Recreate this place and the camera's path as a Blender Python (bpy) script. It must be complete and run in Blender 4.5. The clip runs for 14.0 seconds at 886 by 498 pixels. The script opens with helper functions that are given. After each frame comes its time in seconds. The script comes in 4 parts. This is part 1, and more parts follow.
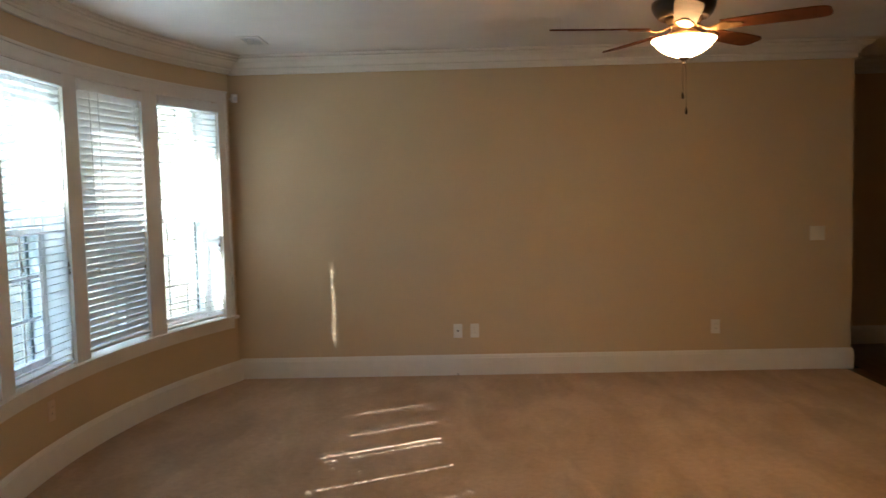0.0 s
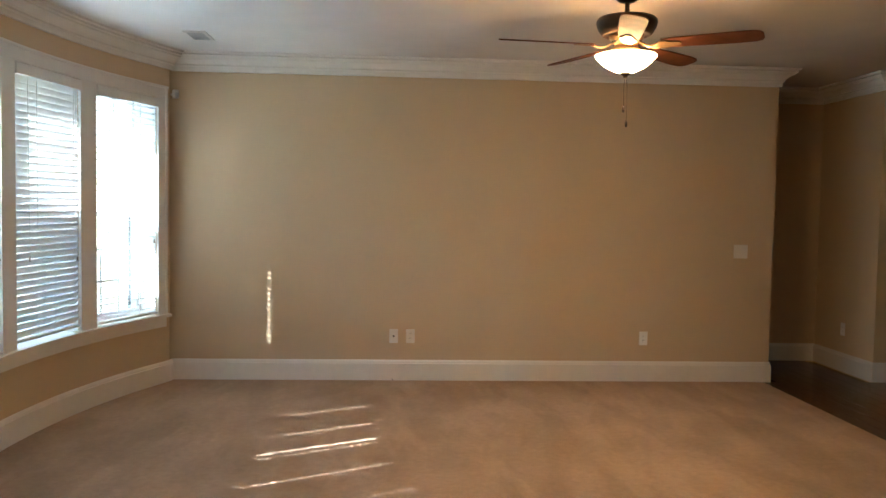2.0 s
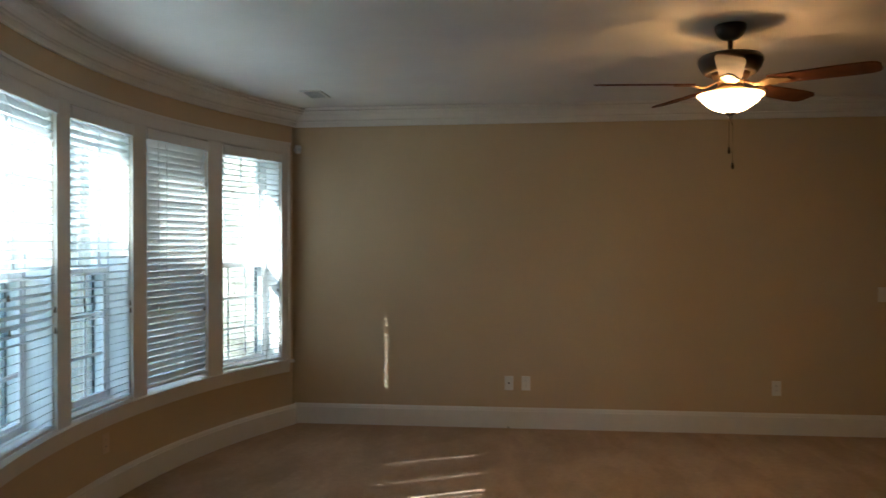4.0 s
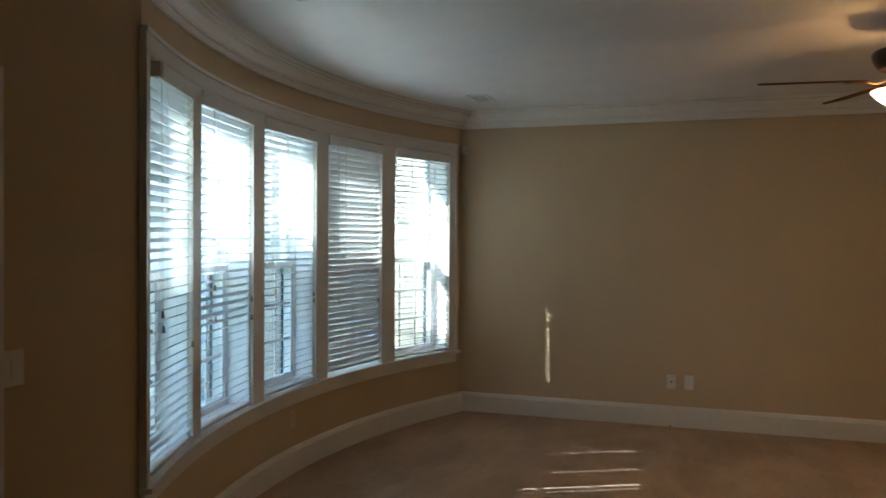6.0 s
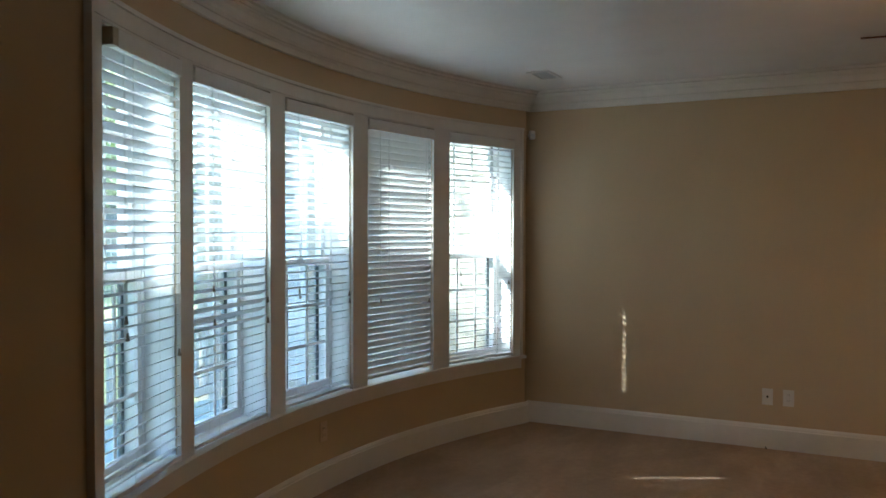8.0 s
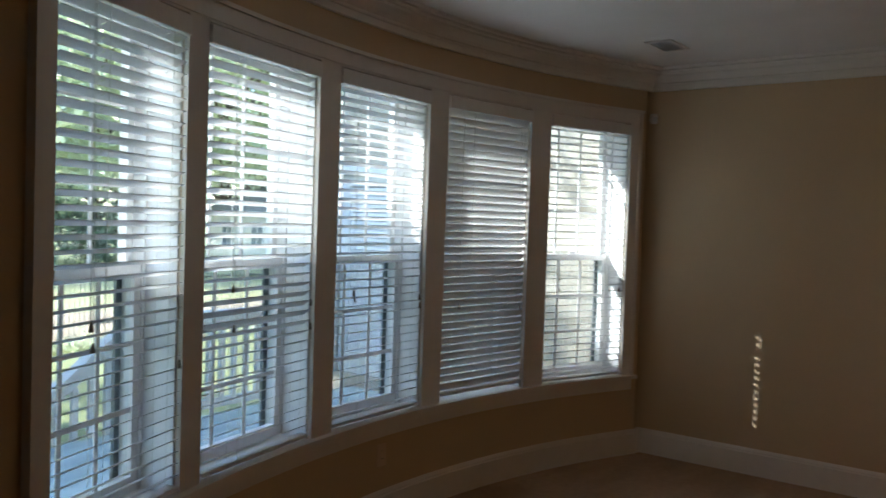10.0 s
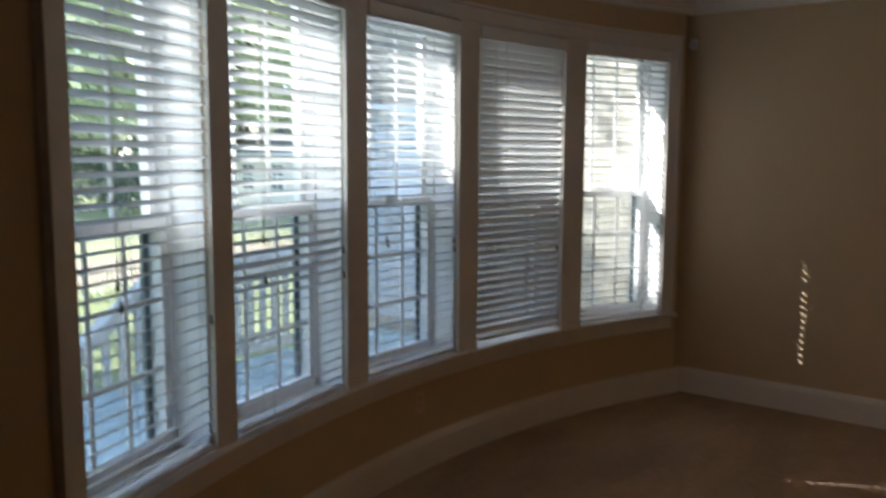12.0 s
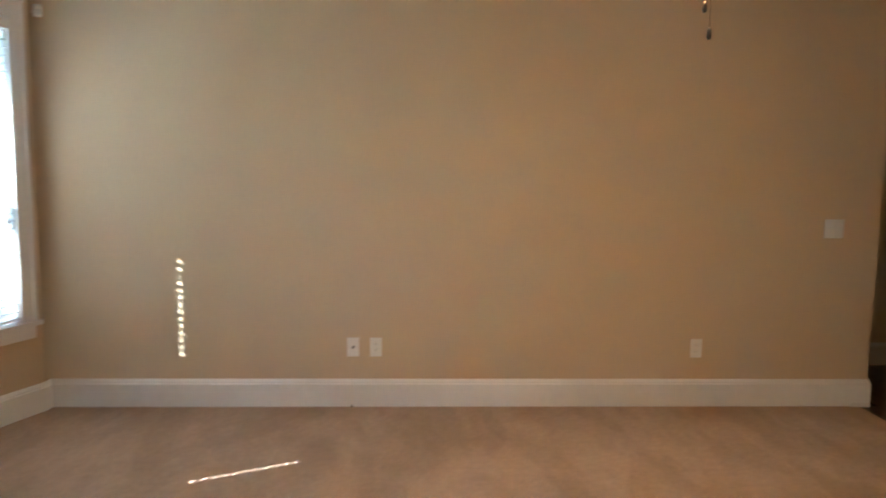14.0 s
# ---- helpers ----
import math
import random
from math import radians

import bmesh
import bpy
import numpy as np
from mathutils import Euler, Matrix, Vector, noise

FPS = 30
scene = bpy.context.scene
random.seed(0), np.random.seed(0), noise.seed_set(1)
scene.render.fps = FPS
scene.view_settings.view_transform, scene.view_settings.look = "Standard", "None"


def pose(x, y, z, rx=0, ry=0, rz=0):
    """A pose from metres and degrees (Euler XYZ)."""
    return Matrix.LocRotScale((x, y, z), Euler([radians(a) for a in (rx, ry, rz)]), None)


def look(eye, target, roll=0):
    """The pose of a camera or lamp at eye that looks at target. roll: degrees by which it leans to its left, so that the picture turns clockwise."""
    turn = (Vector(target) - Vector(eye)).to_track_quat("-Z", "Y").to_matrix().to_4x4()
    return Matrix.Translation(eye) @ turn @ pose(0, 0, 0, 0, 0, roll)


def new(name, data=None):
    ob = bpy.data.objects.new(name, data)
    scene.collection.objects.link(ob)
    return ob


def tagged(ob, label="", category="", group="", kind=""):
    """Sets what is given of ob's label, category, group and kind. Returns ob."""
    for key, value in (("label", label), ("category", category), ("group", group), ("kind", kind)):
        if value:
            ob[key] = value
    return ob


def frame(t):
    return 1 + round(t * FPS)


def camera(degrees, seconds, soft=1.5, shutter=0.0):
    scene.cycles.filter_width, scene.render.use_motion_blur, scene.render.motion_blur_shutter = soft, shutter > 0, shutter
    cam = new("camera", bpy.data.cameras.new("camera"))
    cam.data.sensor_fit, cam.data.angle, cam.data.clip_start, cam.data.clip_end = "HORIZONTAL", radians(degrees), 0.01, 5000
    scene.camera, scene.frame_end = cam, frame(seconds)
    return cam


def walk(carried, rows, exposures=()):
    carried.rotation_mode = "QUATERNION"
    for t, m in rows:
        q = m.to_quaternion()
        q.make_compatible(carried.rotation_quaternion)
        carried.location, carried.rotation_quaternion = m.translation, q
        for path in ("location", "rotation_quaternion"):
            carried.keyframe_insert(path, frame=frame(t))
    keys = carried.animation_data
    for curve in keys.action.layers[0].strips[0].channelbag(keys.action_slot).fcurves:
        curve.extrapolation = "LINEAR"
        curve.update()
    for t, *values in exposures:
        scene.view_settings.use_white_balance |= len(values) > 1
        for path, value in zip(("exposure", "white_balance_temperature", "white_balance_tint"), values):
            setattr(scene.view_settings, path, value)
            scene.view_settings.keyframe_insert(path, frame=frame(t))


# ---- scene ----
cam = camera(57.6, 14.0, shutter=0.4)
PATH = [
    (0, (1.958, -6.832, 1.591), (1.902, -4.839, 1.444), -1.4),
    (0.5, (1.904, -6.917, 1.506), (1.968, -4.922, 1.385), -1.2),
    (1, (1.881, -6.918, 1.523), (1.981, -4.923, 1.421), -0.1),
    (1.5, (1.88, -6.915, 1.576), (1.999, -4.923, 1.455), 0.1),
    (2, (1.874, -6.904, 1.498), (1.994, -4.91, 1.394), 1.0),
    (2.2, (1.876, -6.889, 1.477), (1.996, -4.895, 1.381), 1.0),
    (4.3, (2.157, -6.878, 1.581), (1.814, -4.908, 1.574), 0.2),
    (4.5, (2.157, -6.898, 1.589), (1.747, -4.941, 1.576), 0.5),
    (5, (2.151, -6.961, 1.597), (1.659, -5.023, 1.569), 0.6),
    (5.5, (2.163, -7.044, 1.617), (1.642, -5.113, 1.569), 0.5),
    (6, (2.238, -7.098, 1.591), (1.593, -5.205, 1.564), 0.3),
    (6.5, (2.375, -7.032, 1.628), (1.549, -5.211, 1.603), 1.3),
    (7, (2.441, -6.874, 1.601), (1.555, -5.081, 1.562), 1.0),
    (7.5, (2.382, -6.619, 1.59), (1.501, -4.824, 1.549), 0.5),
    (7.7, (2.399, -6.515, 1.587), (1.511, -4.723, 1.546), 0.3),
    (9.8, (2.297, -5.572, 1.626), (1.171, -3.92, 1.555), 1.8),
    (10, (2.313, -5.522, 1.615), (1.115, -3.921, 1.548), 1.9),
    (10.5, (2.341, -5.454, 1.606), (1.008, -3.964, 1.532), 2.1),
    (11, (2.261, -5.429, 1.607), (0.892, -3.973, 1.53), 1.8),
    (11.5, (2.143, -5.436, 1.607), (0.773, -3.981, 1.527), 0.9),
    (12, (2.143, -5.422, 1.628), (0.914, -3.86, 1.404), 0.3),
    (12.5, (2.139, -5.392, 1.551), (1.181, -3.693, 1.108), 0.6),
    (13, (2.191, -5.384, 1.558), (1.529, -3.539, 1.161), 0.8),
    (13.5, (2.3, -5.261, 1.584), (2.056, -3.303, 1.255), 0.7),
    (14, (2.224, -4.973, 1.599), (2.308, -2.988, 1.362), 0.7),
]
EXPOSURES = [
    (0.0, 4.06, 5450, 1), (0.5, 4.66, 5200, 0), (2.2, 4.66, 5150, -1), (4.3, 3.28, 5200, -4), (6.0, 3.28, 5200, -4), (7.7, 3.31, 5200, -3),
    (9.8, 2.48, 5550, 5), (11.5, 2.53, 5600, 6), (12.0, 2.48, 5750, 8), (12.5, 3.01, 6200, 13), (13.0, 3.78, 5900, 7), (13.5, 4.03, 5650, 5), (14.0, 4.91, 4950, 0),
]
walk(cam, [(t, look(eye, target, roll)) for t, eye, target, roll in PATH], EXPOSURES)

# ---------------------------------------------------------------- light
SUN_AZ = (0.889, 0.458)      # the way the sunlight travels over the ground
SUN_EL = 40.2
world = bpy.data.worlds.new("world")
scene.world = world
world.use_nodes = True
nt = world.node_tree
sky = nt.nodes.new("ShaderNodeTexSky")
sky.sky_type = "NISHITA"
sky.sun_disc = False
sky.sun_elevation = radians(SUN_EL)
sky.sun_rotation = math.atan2(-SUN_AZ[0], -SUN_AZ[1])
nt.links.new(sky.outputs[0], nt.nodes["Background"].inputs[0])
nt.nodes["Background"].inputs[1].default_value = 0.15
sun_data = bpy.data.lights.new("sun", "SUN")
sun_data.energy, sun_data.angle, sun_data.color = 3.2, radians(0.4), (1.0, 0.94, 0.84)
sun = new("sun", sun_data)
c_el, s_el = math.cos(radians(SUN_EL)), math.sin(radians(SUN_EL))
sun.matrix_world = look((0, 0, 10), (SUN_AZ[0] * c_el, SUN_AZ[1] * c_el, 10 - s_el))
FAN = (3.16, -2.38)
BULB_WATTS = 0.78


# ---------------------------------------------------------------- materials
def socket(node, name):
    return node.inputs[name]


def mat(name, colour, rough=0.6, metal=0.0, scale=8.0, vary=0.06, bump=0.0, bump_scale=120.0, stain=0.05, stain_scale=1.2,
        emit=None, emit_strength=0.0, per_object=0.0, coat=0.0):
    """Principled surface with variation at two scales, fine relief, and a shift from piece to piece."""
    m = bpy.data.materials.new(name)
    m.use_nodes = True
    t = m.node_tree
    b = t.nodes["Principled BSDF"]
    b.inputs["Roughness"].default_value, b.inputs["Metallic"].default_value = rough, metal
    b.inputs["Coat Weight"].default_value = coat
    co = t.nodes.new("ShaderNodeTexCoord")
    grain = t.nodes.new("ShaderNodeTexNoise")
    grain.inputs["Scale"].default_value, grain.inputs["Detail"].default_value = scale, 4.0
    t.links.new(co.outputs["Object"], grain.inputs["Vector"])
    large = t.nodes.new("ShaderNodeTexNoise")
    large.inputs["Scale"].default_value, large.inputs["Detail"].default_value = stain_scale, 3.0
    t.links.new(co.outputs["Object"], large.inputs["Vector"])
    total = None
    for n, amount in ((grain, vary), (large, stain)):
        r = t.nodes.new("ShaderNodeMapRange")
        r.inputs["From Min"].default_value, r.inputs["From Max"].default_value = 0.3, 0.7
        r.inputs["To Min"].default_value, r.inputs["To Max"].default_value = 1 - amount, 1 + amount
        t.links.new(n.outputs["Fac"], r.inputs["Value"])
        if total is None:
            total = r.outputs[0]
        else:
            mul = t.nodes.new("ShaderNodeMath")
            mul.operation = "MULTIPLY"
            t.links.new(total, mul.inputs[0]), t.links.new(r.outputs[0], mul.inputs[1])
            total = mul.outputs[0]
    if per_object:
        info = t.nodes.new("ShaderNodeObjectInfo")
        r = t.nodes.new("ShaderNodeMapRange")
        r.inputs["To Min"].default_value, r.inputs["To Max"].default_value = 1 - per_object, 1 + per_object
        t.links.new(info.outputs["Random"], r.inputs["Value"])
        mul = t.nodes.new("ShaderNodeMath")
        mul.operation = "MULTIPLY"
        t.links.new(total, mul.inputs[0]), t.links.new(r.outputs[0], mul.inputs[1])
        total = mul.outputs[0]
    tint = t.nodes.new("ShaderNodeVectorMath")
    tint.operation = "SCALE"
    tint.inputs[0].default_value = colour
    t.links.new(total, tint.inputs["Scale"])
    t.links.new(tint.outputs[0], b.inputs["Base Color"])
    if bump:
        bn = t.nodes.new("ShaderNodeTexNoise")
        bn.inputs["Scale"].default_value, bn.inputs["Detail"].default_value = bump_scale, 3.0
        t.links.new(co.outputs["Object"], bn.inputs["Vector"])
        bp = t.nodes.new("ShaderNodeBump")
        bp.inputs["Strength"].default_value, bp.inputs["Distance"].default_value = bump, 0.004
        t.links.new(bn.outputs["Fac"], bp.inputs["Height"])
        t.links.new(bp.outputs[0], b.inputs["Normal"])
    if emit:
        b.inputs["Emission Color"].default_value = (*emit, 1)
        b.inputs["Emission Strength"].default_value = emit_strength
    return m


def glass_mat(name, tint=(1, 1, 1)):
    """Thin window glass: mostly clear, glossier at a slant."""
    m = bpy.data.materials.new(name)
    m.use_nodes = True
    t = m.node_tree
    t.nodes.remove(t.nodes["Principled BSDF"])
    clear, gloss, mix, face, power, amount = (t.nodes.new("ShaderNode" + k) for k in (
        "BsdfTransparent", "BsdfGlossy", "MixShader", "LayerWeight", "Math", "Math"))
    clear.inputs[0].default_value = (*tint, 1)
    gloss.inputs["Roughness"].default_value = 0.02
    power.operation, amount.operation = "POWER", "MULTIPLY_ADD"
    power.inputs[1].default_value = 4.0
    amount.inputs[1].default_value, amount.inputs[2].default_value = 0.4, 0.02
    t.links.new(face.outputs["Facing"], power.inputs[0])
    t.links.new(power.outputs[0], amount.inputs[0])
    t.links.new(amount.outputs[0], mix.inputs[0])
    t.links.new(clear.outputs[0], mix.inputs[1]), t.links.new(gloss.outputs[0], mix.inputs[2])
    t.links.new(mix.outputs[0], t.nodes["Material Output"].inputs[0])
    return m


def screen_mat(name, cover):
    """Fine insect mesh: part dark cloth, part clear."""
    m = bpy.data.materials.new(name)
    m.use_nodes = True
    t = m.node_tree
    t.nodes.remove(t.nodes["Principled BSDF"])
    clear, cloth, mix = (t.nodes.new("ShaderNode" + k) for k in ("BsdfTransparent", "BsdfDiffuse", "MixShader"))
    cloth.inputs[0].default_value = (0.4, 0.42, 0.44, 1)
    mix.inputs[0].default_value = cover
    t.links.new(clear.outputs[0], mix.inputs[1]), t.links.new(cloth.outputs[0], mix.inputs[2])
    t.links.new(mix.outputs[0], t.nodes["Material Output"].inputs[0])
    return m


def slat_mat(name):
    """White faux-wood slat."""
    return mat(name, (0.8, 0.8, 0.79), 0.4, vary=0.03, stain=0.03, scale=30)


def vacuum_strokes(m):
    """Pile brushed to and fro: uneven, fan-shaped swaths, lighter and darker, over a blotchy nap."""
    t = m.node_tree
    tint = t.nodes["Principled BSDF"].inputs["Base Color"].links[0].from_node
    total = tint.inputs["Scale"].links[0].from_socket
    co = t.nodes.new("ShaderNodeTexCoord")
    for turn, wide, long, warp, amount in ((24, 2.4, 0.8, 1.4, 0.06), (-32, 2.0, 0.7, 1.4, 0.05), (0, 0.8, 0.9, 1.0, 0.045)):
        mp = t.nodes.new("ShaderNodeMapping")
        mp.inputs["Rotation"].default_value = (0, 0, radians(turn))
        mp.inputs["Scale"].default_value = (wide, long, 1)
        swath = t.nodes.new("ShaderNodeTexNoise")
        swath.inputs["Scale"].default_value, swath.inputs["Detail"].default_value, swath.inputs["Distortion"].default_value = 1.0, 5.0, warp
        t.links.new(co.outputs["Object"], mp.inputs["Vector"]), t.links.new(mp.outputs[0], swath.inputs["Vector"])
        r, mul = t.nodes.new("ShaderNodeMapRange"), t.nodes.new("ShaderNodeMath")
        r.interpolation_type = "SMOOTHSTEP"
        r.inputs["From Min"].default_value, r.inputs["From Max"].default_value = 0.4, 0.6
        r.inputs["To Min"].default_value, r.inputs["To Max"].default_value = 1 - amount, 1 + amount
        mul.operation = "MULTIPLY"
        t.links.new(swath.outputs["Fac"], r.inputs["Value"])
        t.links.new(total, mul.inputs[0]), t.links.new(r.outputs[0], mul.inputs[1])
        total = mul.outputs[0]
    nap = t.nodes.new("ShaderNodeTexNoise")
    nap.inputs["Scale"].default_value, nap.inputs["Detail"].default_value, nap.inputs["Roughness"].default_value = 22.0, 6.0, 0.75
    t.links.new(co.outputs["Object"], nap.inputs["Vector"])
    r, mul = t.nodes.new("ShaderNodeMapRange"), t.nodes.new("ShaderNodeMath")
    r.inputs["From Min"].default_value, r.inputs["From Max"].default_value = 0.35, 0.65
    r.inputs["To Min"].default_value, r.inputs["To Max"].default_value = 0.91, 1.09
    mul.operation = "MULTIPLY"
    t.links.new(nap.outputs["Fac"], r.inputs["Value"])
    t.links.new(total, mul.inputs[0]), t.links.new(r.outputs[0], mul.inputs[1])
    t.links.new(mul.outputs[0], tint.inputs["Scale"])


def bulb_glow(m):
    """The bowl glows most level with the bulbs inside it, and less towards its rim."""
    t = m.node_tree
    co, xyz, r = (t.nodes.new("ShaderNode" + k) for k in ("TexCoord", "SeparateXYZ", "MapRange"))
    r.inputs["From Min"].default_value, r.inputs["From Max"].default_value = 2.315, 2.371
    r.inputs["To Min"].default_value, r.inputs["To Max"].default_value = 6.4, 0.95
    t.links.new(co.outputs["Object"], xyz.inputs[0]), t.links.new(xyz.outputs["Z"], r.inputs["Value"])
    t.links.new(r.outputs[0], t.nodes["Principled BSDF"].inputs["Emission Strength"])


WALL = mat("wall_paint", (0.595, 0.465, 0.3), 0.75, scale=3, vary=0.02, bump=0.12, bump_scale=260, stain=0.03, stain_scale=0.8)
TRIM = mat("white_trim_paint", (0.78, 0.76, 0.72), 0.35, scale=14, vary=0.02, stain=0.03, bump=0.04, bump_scale=60)
CEIL = mat("ceiling_paint", (0.78, 0.77, 0.75), 0.9, scale=4, vary=0.02, bump=0.15, bump_scale=220, stain=0.02)
CARPET = mat("beige_carpet", (0.42, 0.3, 0.205), 1.0, scale=150, vary=0.13, bump=1.0, bump_scale=420, stain=0.07, stain_scale=1.5)
vacuum_strokes(CARPET)
WOOD_FLOOR = mat("dark_wood_floor", (0.055, 0.02, 0.011), 0.22, scale=18, vary=0.25, stain=0.1, bump=0.05, bump_scale=90, per_object=0.3)
SLAT = slat_mat("white_slat")
SASH = mat("white_vinyl", (0.8, 0.8, 0.79), 0.35, scale=20, vary=0.02, stain=0.03)
GLASS = glass_mat("window_glass", (0.95, 0.97, 0.97))
SCREEN = screen_mat("insect_screen", 0.22)
SCREEN_FRAME = mat("grey_screen_frame", (0.15, 0.17, 0.18), 0.4, 0.3, vary=0.05)
CORD = mat("white_cord", (0.7, 0.7, 0.66), 0.8, vary=0.1)
BEIGE = mat("beige_plastic", (0.42, 0.36, 0.26), 0.4, vary=0.05)
TASSEL = mat("wooden_tassel", (0.2, 0.15, 0.1), 0.5, vary=0.1)
PLATE = mat("white_plastic", (0.8, 0.78, 0.74), 0.3, vary=0.02)
TAN_PLATE = mat("tan_plastic", (0.66, 0.53, 0.4), 0.4, vary=0.03)
SLOT = mat("dark_slot", (0.03, 0.028, 0.025), 0.6)
BRONZE = mat("dark_bronze", (0.035, 0.024, 0.018), 0.35, 0.7, vary=0.1)
# the fan's bronze made golden in colour where the lamp shines on it
LIT_BRONZE = mat("lamplit_bronze", (0.3, 0.2, 0.1), 0.42, 0.55, scale=20, vary=0.15)
BLADE = mat("walnut_blade", (0.12, 0.04, 0.016), 0.62, scale=12, vary=0.25, stain=0.15, stain_scale=5)
BOWL = mat("frosted_glass_bowl", (0.9, 0.8, 0.62), 0.4, emit=(1.0, 0.53, 0.2), emit_strength=4.6)
bulb_glow(BOWL)
BLADE.node_tree.nodes["Principled BSDF"].inputs["Specular IOR Level"].default_value = 0.12
BLACK = mat("black_metal", (0.012, 0.011, 0.01), 0.4, 0.5)
VENT_GREY = mat("grey_vent", (0.62, 0.63, 0.63), 0.5, vary=0.04)
DUCT = mat("dark_duct", (0.55, 0.55, 0.55), 0.8)
DECK = mat("grey_deck_board", (0.44, 0.54, 0.55), 0.8, scale=12, vary=0.12, stain=0.1, bump=0.3, bump_scale=40, per_object=0.12)
RAIL = mat("white_rail_paint", (0.74, 0.74, 0.72), 0.5, scale=10, vary=0.03, stain=0.05)
SIDING = mat("cream_siding", (0.44, 0.39, 0.31), 0.7, scale=10, vary=0.03, stain=0.06, per_object=0.03)
NEIGHBOUR = mat("pale_siding", (0.72, 0.69, 0.62), 0.8, scale=3, vary=0.05, stain=0.06)
ROOF = mat("grey_shingle", (0.2, 0.185, 0.17), 0.9, scale=9, vary=0.25, bump=0.4, bump_scale=12)
DARK_PANE = mat("dark_window_pane", (0.16, 0.19, 0.22), 0.1, vary=0.15)
GRASS = mat("lawn", (0.25, 0.26, 0.1), 0.95, scale=30, vary=0.35, stain=0.25, stain_scale=0.4, bump=0.8, bump_scale=60)
MULCH = mat("mulch", (0.44, 0.34, 0.22), 0.95, scale=25, vary=0.3, stain=0.2, stain_scale=0.8, bump=0.8, bump_scale=40)
DRY = mat("dry_grass", (0.44, 0.42, 0.2), 0.95, scale=12, vary=0.2, stain=0.2, stain_scale=0.3)
BARK = mat("bark", (0.11, 0.08, 0.055), 0.95, scale=20, vary=0.3, bump=0.8, bump_scale=30)
LEAF = mat("leaf", (0.17, 0.19, 0.09), 0.6, scale=1.5, vary=0.35, stain=0.2, per_object=0.25)
thin = LEAF.node_tree.nodes.new("ShaderNodeBsdfTranslucent")
thin.inputs[0].default_value = (0.74, 0.77, 0.52, 1)
leaf_mix = LEAF.node_tree.nodes.new("ShaderNodeMixShader")
leaf_mix.inputs[0].default_value = 0.75
LEAF.node_tree.links.new(LEAF.node_tree.nodes["Principled BSDF"].outputs[0], leaf_mix.inputs[1])
LEAF.node_tree.links.new(thin.outputs[0], leaf_mix.inputs[2])
LEAF.node_tree.links.new(leaf_mix.outputs[0], LEAF.node_tree.nodes["Material Output"].inputs[0])
HEDGE = mat("hedge_leaf", (0.12, 0.15, 0.08), 0.6, scale=1.5, vary=0.35, stain=0.25)


# ---------------------------------------------------------------- mesh helpers
def box(bm, x0, x1, y0, y1, z0, z1):
    v = [bm.verts.new((x, y, z)) for z in (z0, z1) for y in (y0, y1) for x in (x0, x1)]
    for f in ((0, 2, 3, 1), (4, 5, 7, 6), (0, 1, 5, 4), (2, 6, 7, 3), (0, 4, 6, 2), (1, 3, 7, 5)):
        bm.faces.new([v[i] for i in f])
    return v


def rbox(x0, x1, y0, y1, z0, z1, r=0.004, seg=2):
    bm = bmesh.new()
    box(bm, x0, x1, y0, y1, z0, z1)
    bmesh.ops.bevel(bm, geom=bm.edges[:], offset=r, segments=seg, affect="EDGES", profile=0.5)
    return bm


def lathe(profile, n=32):
    """A body of revolution about z from (radius, z) pairs."""
    bm = bmesh.new()
    rings = [[bm.verts.new((r * math.cos(a), r * math.sin(a), z)) for a in [math.tau * i / n for i in range(n)]] if r > 1e-6
             else [bm.verts.new((0, 0, z))] for r, z in profile]
    for a, b in zip(rings, rings[1:]):
        for i in range(n):
            j = (i + 1) % n
            if len(a) == 1 and len(b) == 1:
                continue
            if len(a) == 1:
                bm.faces.new((a[0], b[i], b[j]))
            elif len(b) == 1:
                bm.faces.new((a[i], b[0], a[j]))
            else:
                bm.faces.new((a[i], b[i], b[j], a[j]))
    bmesh.ops.recalc_face_normals(bm, faces=bm.faces[:])
    return bm


def tube(points, r, n=8, r_end=None):
    """A round bar along points."""
    bm = bmesh.new()
    pts = [Vector(p) for p in points]
    rings = []
    for i, p in enumerate(pts):
        d = (pts[min(i + 1, len(pts) - 1)] - pts[max(i - 1, 0)]).normalized()
        q = d.to_track_quat("Z", "Y")
        rr = r if r_end is None else r + (r_end - r) * i / (len(pts) - 1)
        rings.append([bm.verts.new(p + q @ Vector((rr * math.cos(math.tau * k / n), rr * math.sin(math.tau * k / n), 0))) for k in range(n)])
    for a, b in zip(rings, rings[1:]):
        for k in range(n):
            bm.faces.new((a[k], a[(k + 1) % n], b[(k + 1) % n], b[k]))
    bm.faces.new(rings[0][::-1]), bm.faces.new(rings[-1])
    return bm


